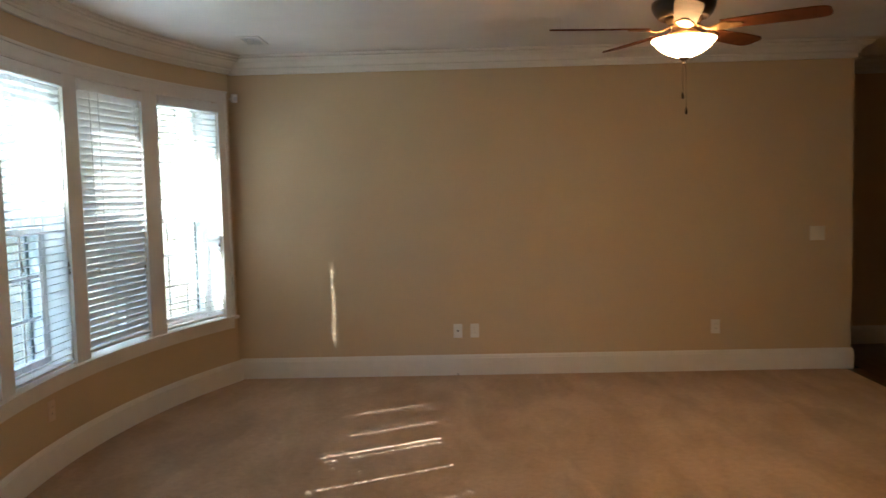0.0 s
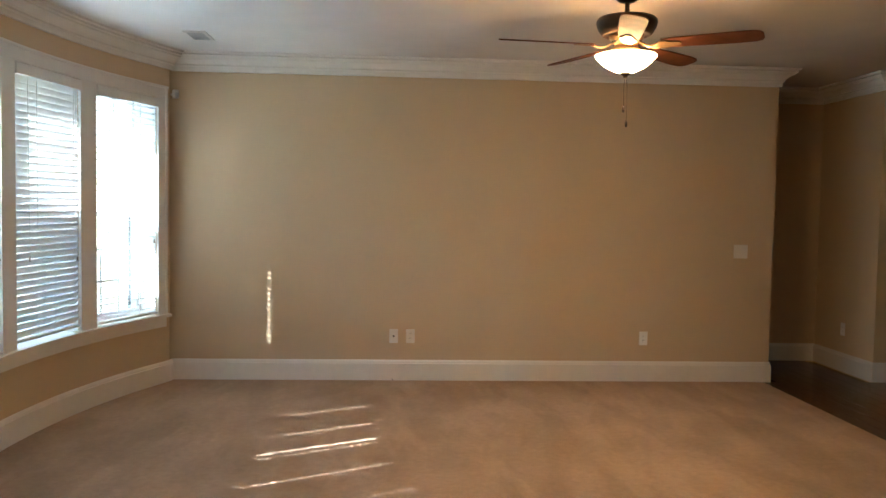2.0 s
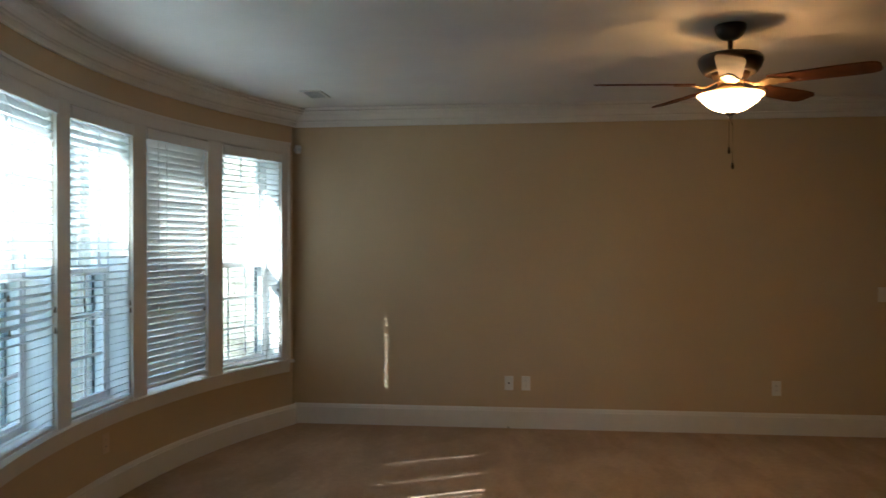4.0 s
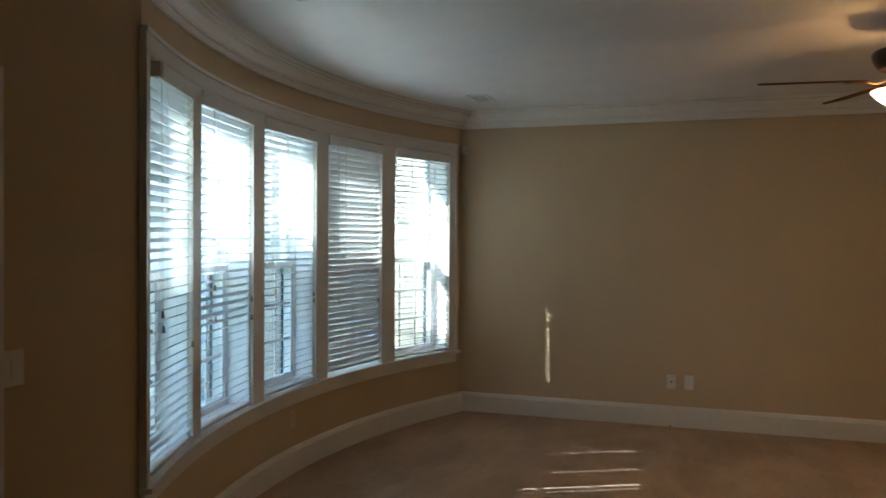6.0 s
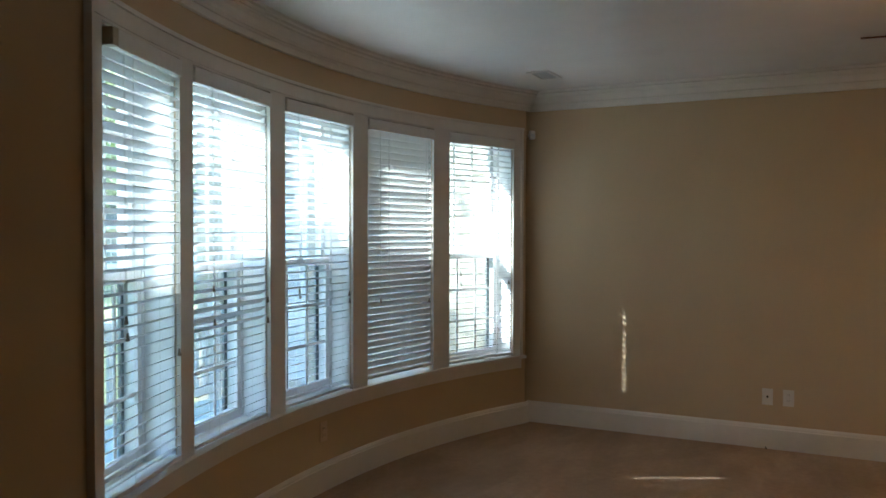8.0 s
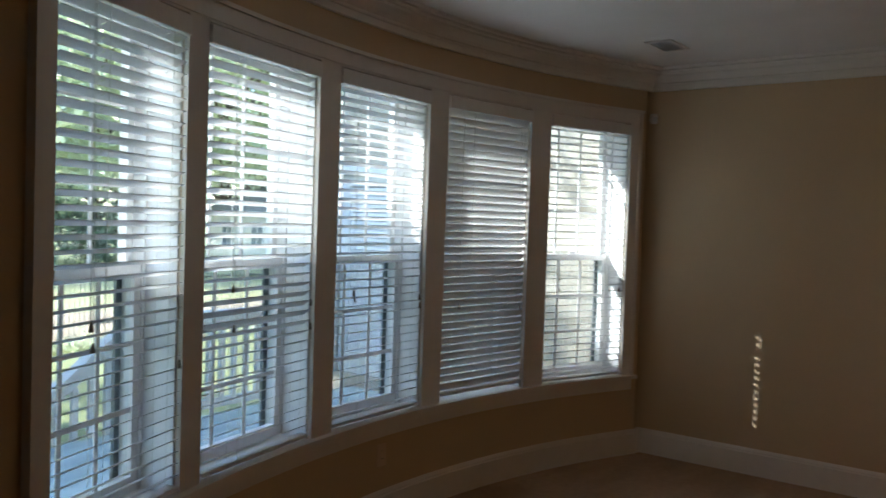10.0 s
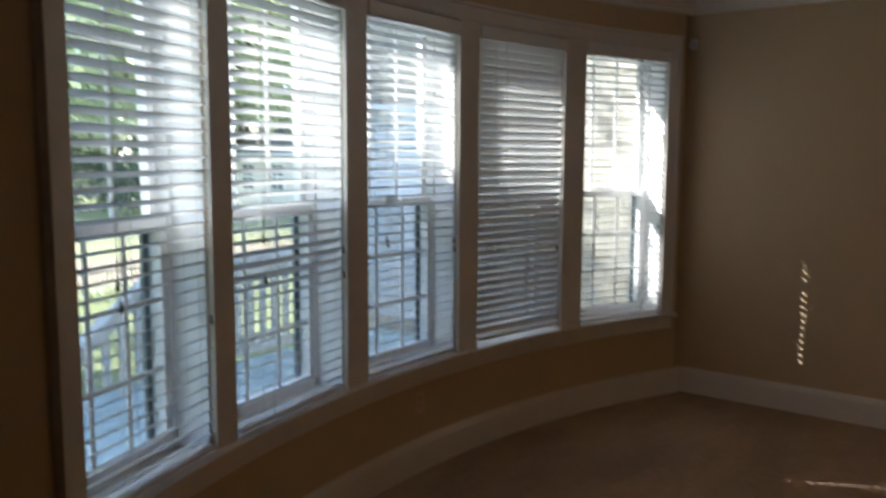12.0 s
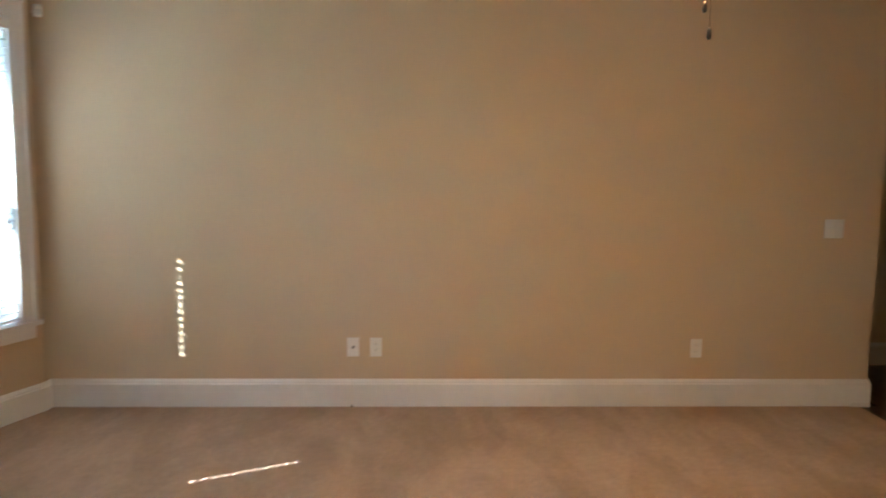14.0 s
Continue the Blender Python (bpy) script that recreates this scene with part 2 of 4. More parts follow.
def sweep(path, profile, closed=False):
    """Runs a moulding along a line on the floor plan; d is measured to the right of the way."""
    bm = bmesh.new()
    pts = [Vector(p) for p in path]
    n = len(pts)
    rings = []
    for i, p in enumerate(pts):
        a = (p - pts[i - 1]).normalized() if i or closed else None
        b = (pts[(i + 1) % n] - p).normalized() if i < n - 1 or closed else None
        a, b = a or b, b or a
        na, nb = Vector((a.y, -a.x)), Vector((b.y, -b.x))
        m = (na + nb).normalized()
        m /= max(0.3, m.dot(na))
        rings.append([bm.verts.new((p.x + m.x * d, p.y + m.y * d, z)) for d, z in profile])
    pairs = list(zip(rings, rings[1:])) + ([(rings[-1], rings[0])] if closed else [])
    k = len(profile)
    for a, b in pairs:
        for j in range(k):
            bm.faces.new((a[j], a[(j + 1) % k], b[(j + 1) % k], b[j]))
    if not closed:
        bm.faces.new(rings[0]), bm.faces.new(rings[-1][::-1])
    bmesh.ops.recalc_face_normals(bm, faces=bm.faces[:])
    return bm


def mesh_of(name, bm, material, smooth=False):
    me = bpy.data.meshes.new(name)
    bm.to_mesh(me)
    bm.free()
    me.materials.append(material)
    if smooth:
        for p in me.polygons:
            p.use_smooth = True
    return me


def part(name, bm, material, parent, label="", smooth=False):
    ob = new(name, mesh_of(name, bm, material, smooth))
    ob.parent = parent
    if label:
        tagged(ob, label)
    return ob


def piece(name, me, parent, m):
    """A piece that shares its mesh with others like it."""
    ob = new(name, me)
    ob.parent = parent
    ob.matrix_basis = m
    return ob


def thing(name, m, label, category, group="", kind=""):
    ob = new(name)
    ob.empty_display_size = 0.1
    ob.matrix_world = m
    return tagged(ob, label, category, group, kind)


def structure(name, bm, material, label, category, smooth=False):
    return tagged(new(name, mesh_of(name, bm, material, smooth)), label, category, kind="structure")


# ---------------------------------------------------------------- plan
CX, CY, R = 4.63, -2.21, 5.1            # centre and radius of the bowed window wall
PHI0, PHI1 = -25.5, 24.8
WALL_T = 0.27
H = 2.74
WINDOWS = [(-24.65, -17.3), (-15.95, -7.5), (-5.75, 2.45), (4.25, 12.65), (14.7, 23.05)]
SILL, HEAD, MEET = 0.575, 2.345, 1.40


def on_arc(phi, r=R):
    a = radians(phi)
    return (CX - r * math.cos(a), CY + r * math.sin(a))


def arc_line(a, b, r=R, step=1.0):
    n = max(1, int(round(abs(b - a) / step)))
    return [on_arc(a + (b - a) * i / n, r) for i in range(n + 1)]


def arc_block(bm, a, b, r0, r1, z0, z1, step=1.0):
    inner, outer = arc_line(a, b, r0, step), arc_line(a, b, r1, step)
    cols = [[bm.verts.new((*p, z)) for p, z in ((i, z0), (o, z0), (o, z1), (i, z1))] for i, o in zip(inner, outer)]
    for c, d in zip(cols, cols[1:]):
        for k in range(4):
            bm.faces.new((c[k], d[k], d[(k + 1) % 4], c[(k + 1) % 4]))
    bm.faces.new(cols[0]), bm.faces.new(cols[-1][::-1])


XW = 0.03                               # straight part of the west wall
BOW = arc_line(PHI0, PHI1)
ROOM = [(XW, -13.2), (XW, BOW[0][1]), *BOW[1:], (0.0, 0.0), (5.2, 0.0), (5.2, 1.02), (6.16, 1.02), (6.16, 0.0), (12.6, 0.0), (12.6, -13.2)]

# floors
bm = bmesh.new()
outline = [(XW - 0.05, -13.25), (XW - 0.05, BOW[0][1]), *arc_line(PHI0, PHI1, R + 0.05), (0.0, 0.02), (5.15, 0.02), (5.15, -13.25)]
low = [bm.verts.new((x, y, -0.05)) for x, y in outline]
top = [bm.verts.new((x, y, 0.0)) for x, y in outline]
bm.faces.new(top), bm.faces.new(low[::-1])
for i in range(len(outline)):
    j = (i + 1) % len(outline)
    bm.faces.new((low[i], low[j], top[j], top[i]))
bmesh.ops.recalc_face_normals(bm, faces=bm.faces[:])
structure("carpet_floor", bm, CARPET, "beige cut-pile wall-to-wall carpet with faint vacuum marks", "carpet")
bm = bmesh.new()
box(bm, 5.15, 12.65, -13.25, 1.05, -0.06, -0.018)
wood_floor = structure("wood_floor", bm, WOOD_FLOOR, "dark stained glossy hardwood floor beside the carpet", "floor")

# ceiling
bm = bmesh.new()
box(bm, -0.68, 12.75, -13.35, 1.15, H, H + 0.12)
structure("ceiling", bm, CEIL, "flat white painted ceiling", "ceiling")

# walls
edges = [PHI0] + [e for w in WINDOWS for e in w] + [PHI1]


def arc_structure(name, pieces, material, label, category, parent=None):
    bm = bmesh.new()
    for p in pieces:
        arc_block(bm, *p)
    bmesh.ops.recalc_face_normals(bm, faces=bm.faces[:])
    if parent:
        return part(name, bm, material, parent)
    return structure(name, bm, material, label, category)


arc_structure("wall_bow", [(PHI0, PHI1, R, R + WALL_T, -0.3, SILL - 0.03)], WALL, "curved tan painted wall below five tall windows", "wall")
arc_structure("wall_bow_head", [(PHI0, PHI1, R, R + WALL_T, HEAD + 0.02, H)], WALL, "curved tan painted wall above five tall windows", "wall")
for a, b in zip(edges[::2], edges[1::2]):
    arc_structure("wall_pier", [(a, b, R, R + WALL_T, SILL - 0.03, HEAD + 0.02, 0.6)],
                  WALL, "narrow wall pier between two windows", "wall")
DOOR_Y0, DOOR_Y1, DOOR_H = -6.1, -5.19, 2.045
for nm, x0, x1, y0, y1, z0, z1 in (
        ("wall_west", XW - 0.2, XW, DOOR_Y1, BOW[0][1], -0.3, H),
        ("wall_west_far", XW - 0.2, XW, -13.35, DOOR_Y0, -0.3, H),
        ("wall_west_over_door", XW - 0.2, XW, DOOR_Y0, DOOR_Y1, DOOR_H, H),
        ("wall_north", -0.25, 5.2, 0.0, 0.15, -0.3, H),
        ("wall_niche_west", 5.06, 5.2, 0.15, 1.02, -0.05, H),
        ("wall_niche_back", 5.06, 6.3, 1.02, 1.16, -0.05, H),
        ("wall_niche_east", 6.16, 6.3, 0.15, 1.02, -0.05, H),
        ("wall_north_east", 6.16, 12.6, 0.0, 0.15, -0.05, H),
        ("wall_east", 12.6, 12.75, -13.35, 0.15, -0.05, H),
        ("wall_south", XW, 12.6, -13.35, -13.2, -0.05, H)):
    bm = bmesh.new()
    box(bm, x0, x1, y0, y1, z0, z1)
    structure(nm, bm, WALL, "smooth tan painted interior wall", "wall")

# crown and baseboard mouldings
CROWN = [(0.0, 2.59), (0.014, 2.59), (0.02, 2.594), (0.022, 2.626), (0.03, 2.628), (0.034, 2.638), (0.03, 2.644), (0.044, 2.66), (0.07, 2.678),
         (0.096, 2.688), (0.1, 2.7), (0.112, 2.702), (0.116, 2.714), (0.11, 2.72), (0.13, 2.724), (0.134, H), (0.0, H)]
structure("crown_trim", sweep(ROOM, CROWN, True), TRIM, "white stepped crown moulding round the ceiling", "crown moulding")
BASE = [(0.0, 0.0), (0.018, 0.0), (0.018, 0.145), (0.013, 0.15), (0.013, 0.158), (0.009, 0.166), (0.004, 0.176), (0.0, 0.176)]
CASE_W = 0.092
structure("baseboard", sweep([(XW, DOOR_Y1 + CASE_W)] + ROOM[1:] + [ROOM[0], (XW, DOOR_Y0 - CASE_W)], BASE), TRIM,
          "tall white painted baseboard with a moulded top edge", "baseboard")

# ---------------------------------------------------------------- window trim on the bow
trim = thing("window_trim", pose(0, 0, 0), "white painted casing, mullions and curved sill round five windows", "window trim", kind="structure")
W_LO, W_HI = WINDOWS[0][0], WINDOWS[-1][1]
for k, (a, b) in enumerate(zip(edges[::2], edges[1::2])):
    lo, hi = (a if k else W_LO - 1.0), (b if k < 5 else W_HI + 1.05)
    arc_structure("mullion" if 0 < k < 5 else "side_casing", [(lo, hi, R - 0.02, R, SILL, HEAD, 0.5)], TRIM, "", "", trim)
arc_structure("head_casing", [(W_LO - 1.0, W_HI + 1.05, R - 0.02, R, HEAD, HEAD + 0.08)], TRIM, "", "", trim)
arc_structure("head_cap", [(W_LO - 1.0, W_HI + 1.2, R - 0.034, R, HEAD + 0.08, HEAD + 0.098)], TRIM, "", "", trim)
arc_structure("head_bead", [(W_LO - 1.0, W_HI + 1.05, R - 0.026, R - 0.02, HEAD + 0.01, HEAD + 0.022)], TRIM, "", "", trim)
for lo, hi in ((W_LO - 1.1, W_LO - 0.85), (W_HI + 0.9, W_HI + 1.15)):
    arc_structure("casing_band", [(lo, hi, R - 0.03, R, SILL, HEAD + 0.08, 0.5)], TRIM, "", "", trim)
arc_structure("stool", [(W_LO - 1.25, W_HI + 1.35, R - 0.055, R, SILL - 0.024, SILL)], TRIM, "", "", trim)
for a, b in WINDOWS:
    arc_structure("inner_sill", [(a - 0.1, b + 0.1, R, R + WALL_T, SILL - 0.024, SILL - 0.001)], TRIM, "", "", trim)
arc_structure("apron", [(W_LO - 1.0, W_HI + 1.05, R - 0.022, R, SILL - 0.105, SILL - 0.024)], TRIM, "", "", trim)


# ---------------------------------------------------------------- windows and blinds
def slat_mesh(w, holes, covered=False, half=0.006):
    """A crowned slat with its two cord holes; covered: the holes are shut by the tilted slats above, so they are left out."""
    bm = bmesh.new()
    xs = [-w / 2, holes[0] - half, holes[0] + half, holes[1] - half, holes[1] + half, w / 2]
    ys = [-0.025, -0.009, 0.0, 0.009, 0.025]
    for z, up in ((0.0012, 1), (-0.0012, 0)):
        grid = [[bm.verts.new((x, y, z + 0.0014 * (1 - (y / 0.025) ** 2))) for y in ys] for x in xs]
        for i in range(5):
            for j in range(4):
                if i in (1, 3) and j in (1, 2) and not covered:
                    continue
                f = (grid[i][j], grid[i + 1][j], grid[i + 1][j + 1], grid[i][j + 1])
                bm.faces.new(f if up else f[::-1])
    bm.verts.ensure_lookup_table()
    n = len(xs) * len(ys)
    v = bm.verts
    for i in range(5):
        for j in (0, 4):
            a, b = i * 5 + j, (i + 1) * 5 + j
            bm.faces.new((v[a], v[b], v[n + b], v[n + a]))
    for j in range(4):
        for i in (0, 5):
            a, b = i * 5 + j, i * 5 + j + 1
            bm.faces.new((v[a], v[b], v[n + b], v[n + a]))
    bmesh.ops.recalc_face_normals(bm, faces=bm.faces[:])
    return mesh_of("slat", bm, SLAT)


def window_frame_matrix(a, b):
    mid = radians((a + b) / 2)
    x, y = on_arc((a + b) / 2, R * math.cos(radians((b - a) / 2)))
    m = Matrix(((math.sin(mid), -math.cos(mid), 0, x), (math.cos(mid), math.sin(mid), 0, y), (0, 0, 1, 0), (0, 0, 0, 1)))
    return m, 2 * R * math.sin(radians((b - a) / 2))


def make_window(number, a, b):
    m, w = window_frame_matrix(a, b)
    win = thing("window_%d" % number, m, "white double-hung window with grilles and a lower insect screen", "window", kind="structure")
    h = w / 2
    # jamb liner
    for x0, x1 in ((-h - 0.018, -h + 0.008), (h - 0.008, h + 0.018)):
        bm = bmesh.new()
        box(bm, x0, x1, 0.006, 0.265, SILL, HEAD)
        part("jamb", bm, SASH, win)
    bm = bmesh.new()
    box(bm, -h + 0.008, h - 0.008, 0.034, 0.265, HEAD - 0.012, HEAD + 0.012)
    part("head_jamb", bm, SASH, win)
    for x0, x1 in ((-h + 0.008, -h + 0.022), (h - 0.022, h - 0.008)):
        part("sash_track", rbox(x0, x1, 0.14, 0.25, SILL, HEAD - 0.012, 0.002, 1), SASH, win)
    hi = h - 0.022
    for nm, z0, z1, y0 in (("lower_sash", SILL, MEET + 0.02, 0.15), ("upper_sash", MEET - 0.02, HEAD - 0.012, 0.19)):
        bm = bmesh.new()
        box(bm, -hi, -hi + 0.036, y0, y0 + 0.035, z0, z1)
        box(bm, hi - 0.036, hi, y0, y0 + 0.035, z0, z1)
        box(bm, -hi + 0.036, hi - 0.036, y0, y0 + 0.035, z0, z0 + (0.06 if nm == "lower_sash" else 0.04))
        box(bm, -hi + 0.036, hi - 0.036, y0, y0 + 0.035, z1 - 0.042, z1)
        sash = part(nm, bm, SASH, win)
        gx0, gx1 = -hi + 0.036, hi - 0.036
        gz0, gz1 = z0 + (0.06 if nm == "lower_sash" else 0.04), z1 - 0.042
        bm = bmesh.new()
        box(bm, gx0, gx1, y0 + 0.016, y0 + 0.02, gz0, gz1)
        pane = part("pane", bm, GLASS, sash)
        pane.visible_shadow = False
        for i in (1, 2):
            bm = bmesh.new()
            x = gx0 + (gx1 - gx0) * i / 3
            box(bm, x - 0.009, x + 0.009, y0 + 0.008, y0 + 0.015, gz0, gz1)
            part("muntin", bm, SASH, sash)
            bm = bmesh.new()
            z = gz0 + (gz1 - gz0) * i / 3
            box(bm, gx0, gx1, y0 + 0.0085, y0 + 0.0145, z - 0.009, z + 0.009)
            part("muntin", bm, SASH, sash)
    bm = bmesh.new()
    box(bm, -hi, hi, 0.24, 0.241, SILL, MEET)
    part("insect_screen", bm, SCREEN, win, "dark fine insect screen over the lower half")
    for x0, x1, z0, z1 in ((-hi, -hi + 0.03, SILL, MEET), (hi - 0.03, hi, SILL, MEET), (-hi + 0.03, hi - 0.03, SILL, SILL + 0.022),
                           (-hi + 0.03, hi - 0.03, MEET - 0.022, MEET)):
        bm = bmesh.new()
        box(bm, x0, x1, 0.232, 0.246, z0, z1)
        part("screen_frame", bm, SCREEN_FRAME, win)
    # sash lock on the meeting rail
    part("sash_lock", rbox(-0.03, 0.03, 0.13, 0.15, MEET + 0.02, MEET + 0.034, 0.003, 1), SASH, win)
    return win


def make_blind(a, b, tilt, cords, label, lift=0.0, droop=0.0, right_hole=0.10, left_hole=0.22, gap=0.004, bracket=False, hole=0.0048, yc=0.004):
    m, w = window_frame_matrix(a, b)
    bl = thing("window_blind", m, label, "blind", group="blinds on the bow windows")
    h = w / 2 - 0.008 - gap
    holes = (-w / 2 + left_hole, w / 2 - right_hole)
    part("valance", rbox(-w / 2 + (0.05 if bracket else 0.002), w / 2 - 0.002, -0.034, -0.022, HEAD - 0.082, HEAD - 0.011, 0.004), SLAT, bl)
    for s in ((1,) if bracket else (-1, 1)):
        part("valance_return", rbox(s * (w / 2 - 0.009) - 0.006, s * (w / 2 - 0.009) + 0.006, -0.022, 0.0, HEAD - 0.082, HEAD - 0.011, 0.002), SLAT, bl)
    part("headrail", rbox(-h, h, yc - 0.028, yc + 0.028, HEAD - 0.07, HEAD - 0.014, 0.003), SLAT, bl)
    if bracket:
        part("headrail_bracket", rbox(-w / 2 + 0.002, -w / 2 + 0.045, -0.062, -0.0, HEAD - 0.09, HEAD - 0.025, 0.004), BEIGE, bl, "beige plastic bracket")
    z_top, z_bot = HEAD - 0.1, SILL + 0.035 + lift
    n = int((z_top - z_bot) / 0.0445)
    me = slat_mesh(2 * h, holes, tilt > 40, hole)
    rng = random.Random(int(a * 10))
    for i in range(n + 1):
        z = z_top - (z_top - z_bot - 0.03) * i / n
        t = tilt + rng.uniform(-1.2, 1.2)
        if droop and 0.56 < i / n < 0.74:
            t += droop * math.sin((i / n - 0.56) / 0.18 * math.pi)
        piece("slat", me, bl, pose(0, yc, z, -t, rng.uniform(-0.12, 0.12), 0))
    part("bottom_rail", rbox(-h, h, yc - 0.026, yc + 0.026, z_bot - 0.02, z_bot - 0.002, 0.004), SLAT, bl)
    for x in holes:
        for dy in (-0.028, 0.028):
            part("ladder_cord", tube([(x, yc + dy, z_bot), (x, yc + dy, HEAD - 0.06)], 0.0011, 5), CORD, bl)
    for x, z in cords:
        part("cord", tube([(x, -0.024, z + 0.02), (x, -0.018, HEAD - 0.07)], 0.0011, 5), CORD, bl)
        tas = lathe([(0.0, 0.03), (0.004, 0.028), (0.006, 0.012), (0.0085, 0.002), (0.008, -0.002), (0.0, -0.004)], 10)
        bmesh.ops.translate(tas, verts=tas.verts[:], vec=(x, -0.024, z))
        part("tassel", tas, TASSEL, bl, "small brown cord tassel", True)
    return bl


for n, (a, b) in enumerate(WINDOWS):
    make_window(n + 1, a, b)
OPEN = "white wide-slat blind lowered with its slats open"
make_blind(*WINDOWS[0], 21, [(-0.17, 1.24), (-0.16, 1.174), (0.3, 1.05)], OPEN, bracket=True, gap=0.003, yc=0.002)
make_blind(*WINDOWS[1], 21, [(-0.21, 1.306), (-0.2, 1.145), (0.335, 1.211), (0.338, 1.10)], "white wide-slat blind lowered with a few slats askew", droop=14, gap=0.014, yc=0.008)
make_blind(*WINDOWS[2], 15, [(-0.235, 1.235), (-0.228, 1.205), (0.31, 1.184), (0.315, 1.138)], OPEN, right_hole=0.035, left_hole=0.19, gap=0.003, hole=0.006, yc=0.014)
make_blind(*WINDOWS[3], 56, [(-0.24, 1.114), (0.31, 1.08)], "white wide-slat blind tilted nearly shut", lift=0.02)
make_blind(*WINDOWS[4], 5, [(-0.255, 1.255), (-0.252, 1.18), (0.305, 1.17)], OPEN, right_hole=0.31, hole=0.0044)

# ---------------------------------------------------------------- door in the west wall
door = thing("door_1", pose(XW, DOOR_Y1, 0), "white painted panelled door with black lever and deadbolt, closed", "door", kind="structure")
DW = DOOR_Y1 - DOOR_Y0
bm = bmesh.new()
box(bm, -0.05, -0.008, -DW + 0.021, -0.021, 0.008, DOOR_H - 0.021)
leaf = part("leaf", bm, TRIM, door)
for y0, y1 in ((-DW + 0.13, -DW / 2 - 0.05), (-DW / 2 + 0.05, -0.13)):
    for z0, z1 in ((0.22, 0.78), (1.0, 1.86)):
        bm = bmesh.new()
        for a, b, c, d in ((y0, y1, z0, z0 + 0.02), (y0, y1, z1 - 0.02, z1), (y0, y0 + 0.02, z0 + 0.02, z1 - 0.02), (y1 - 0.02, y1, z0 + 0.02, z1 - 0.02)):
            box(bm, -0.008, 0.0, a, b, c, d)
        part("panel_moulding", bm, TRIM, leaf)
        part("panel", rbox(-0.014, -0.004, y0 + 0.05, y1 - 0.05, z0 + 0.05, z1 - 0.05, 0.004), TRIM, leaf)
for y0, y1, z0, z1 in ((-DW, -DW + 0.018, 0, DOOR_H), (-0.018, 0, 0, DOOR_H), (-DW + 0.018, -0.018, DOOR_H - 0.018, DOOR_H)):
    bm = bmesh.new()
    box(bm, -0.2, 0.001, y0, y1, z0, z1)
    part("jamb", bm, TRIM, door)
for y0, y1, z0, z1 in ((-DW - CASE_W, -DW + 0.006, 0, DOOR_H - 0.006), (-0.006, CASE_W, 0, DOOR_H - 0.006), (-DW - CASE_W, CASE_W, DOOR_H - 0.006, DOOR_H + 0.086)):
    bm = rbox(0.0, 0.02, y0, y1, z0, z1, 0.004)
    part("casing", bm, TRIM, door)
for y0, y1, z0, z1 in ((0.06, CASE_W + 0.004, 0, DOOR_H + 0.09), (-DW - CASE_W - 0.004, -DW - 0.06, 0, DOOR_H + 0.09), (-DW - 0.06, 0.06, DOOR_H + 0.062, DOOR_H + 0.09)):
    part("casing_band", rbox(0.018, 0.03, y0, y1, z0, z1, 0.004), TRIM, door)
for z, r in ((1.035, 0.03), (0.905, 0.031)):
    bm = lathe([(0.0, 0.016), (0.018, 0.016), (r, 0.008), (r, 0.0), (0.0, 0.0)], 24)
    bmesh.ops.transform(bm, matrix=pose(-0.008, -0.072, z, 0, 90, 0), verts=bm.verts[:])
    rose = part("deadbolt" if z > 1 else "handle_rose", bm, BLACK, leaf, "black metal", True)
bm = tube([(0.002, -0.072, 0.905), (0.04, -0.072, 0.905), (0.05, -0.064, 0.902), (0.052, -0.045, 0.898), (0.052, -0.03, 0.9), (0.05, -0.02, 0.915), (0.046, -0.022, 0.935)], 0.009, 10, 0.006)
part("lever", bm, BLACK, leaf, "curled black metal lever", True)
bm = tube([(0.006, -0.072, 1.02), (0.018, -0.072, 1.035), (0.018, -0.072, 1.05)], 0.006, 8)
part("thumb_turn", bm, BLACK, leaf, "", True)
part("threshold", rbox(-0.2, -0.02, -DW + 0.02, -0.02, -0.01, 0.006, 0.003), BRONZE, door)


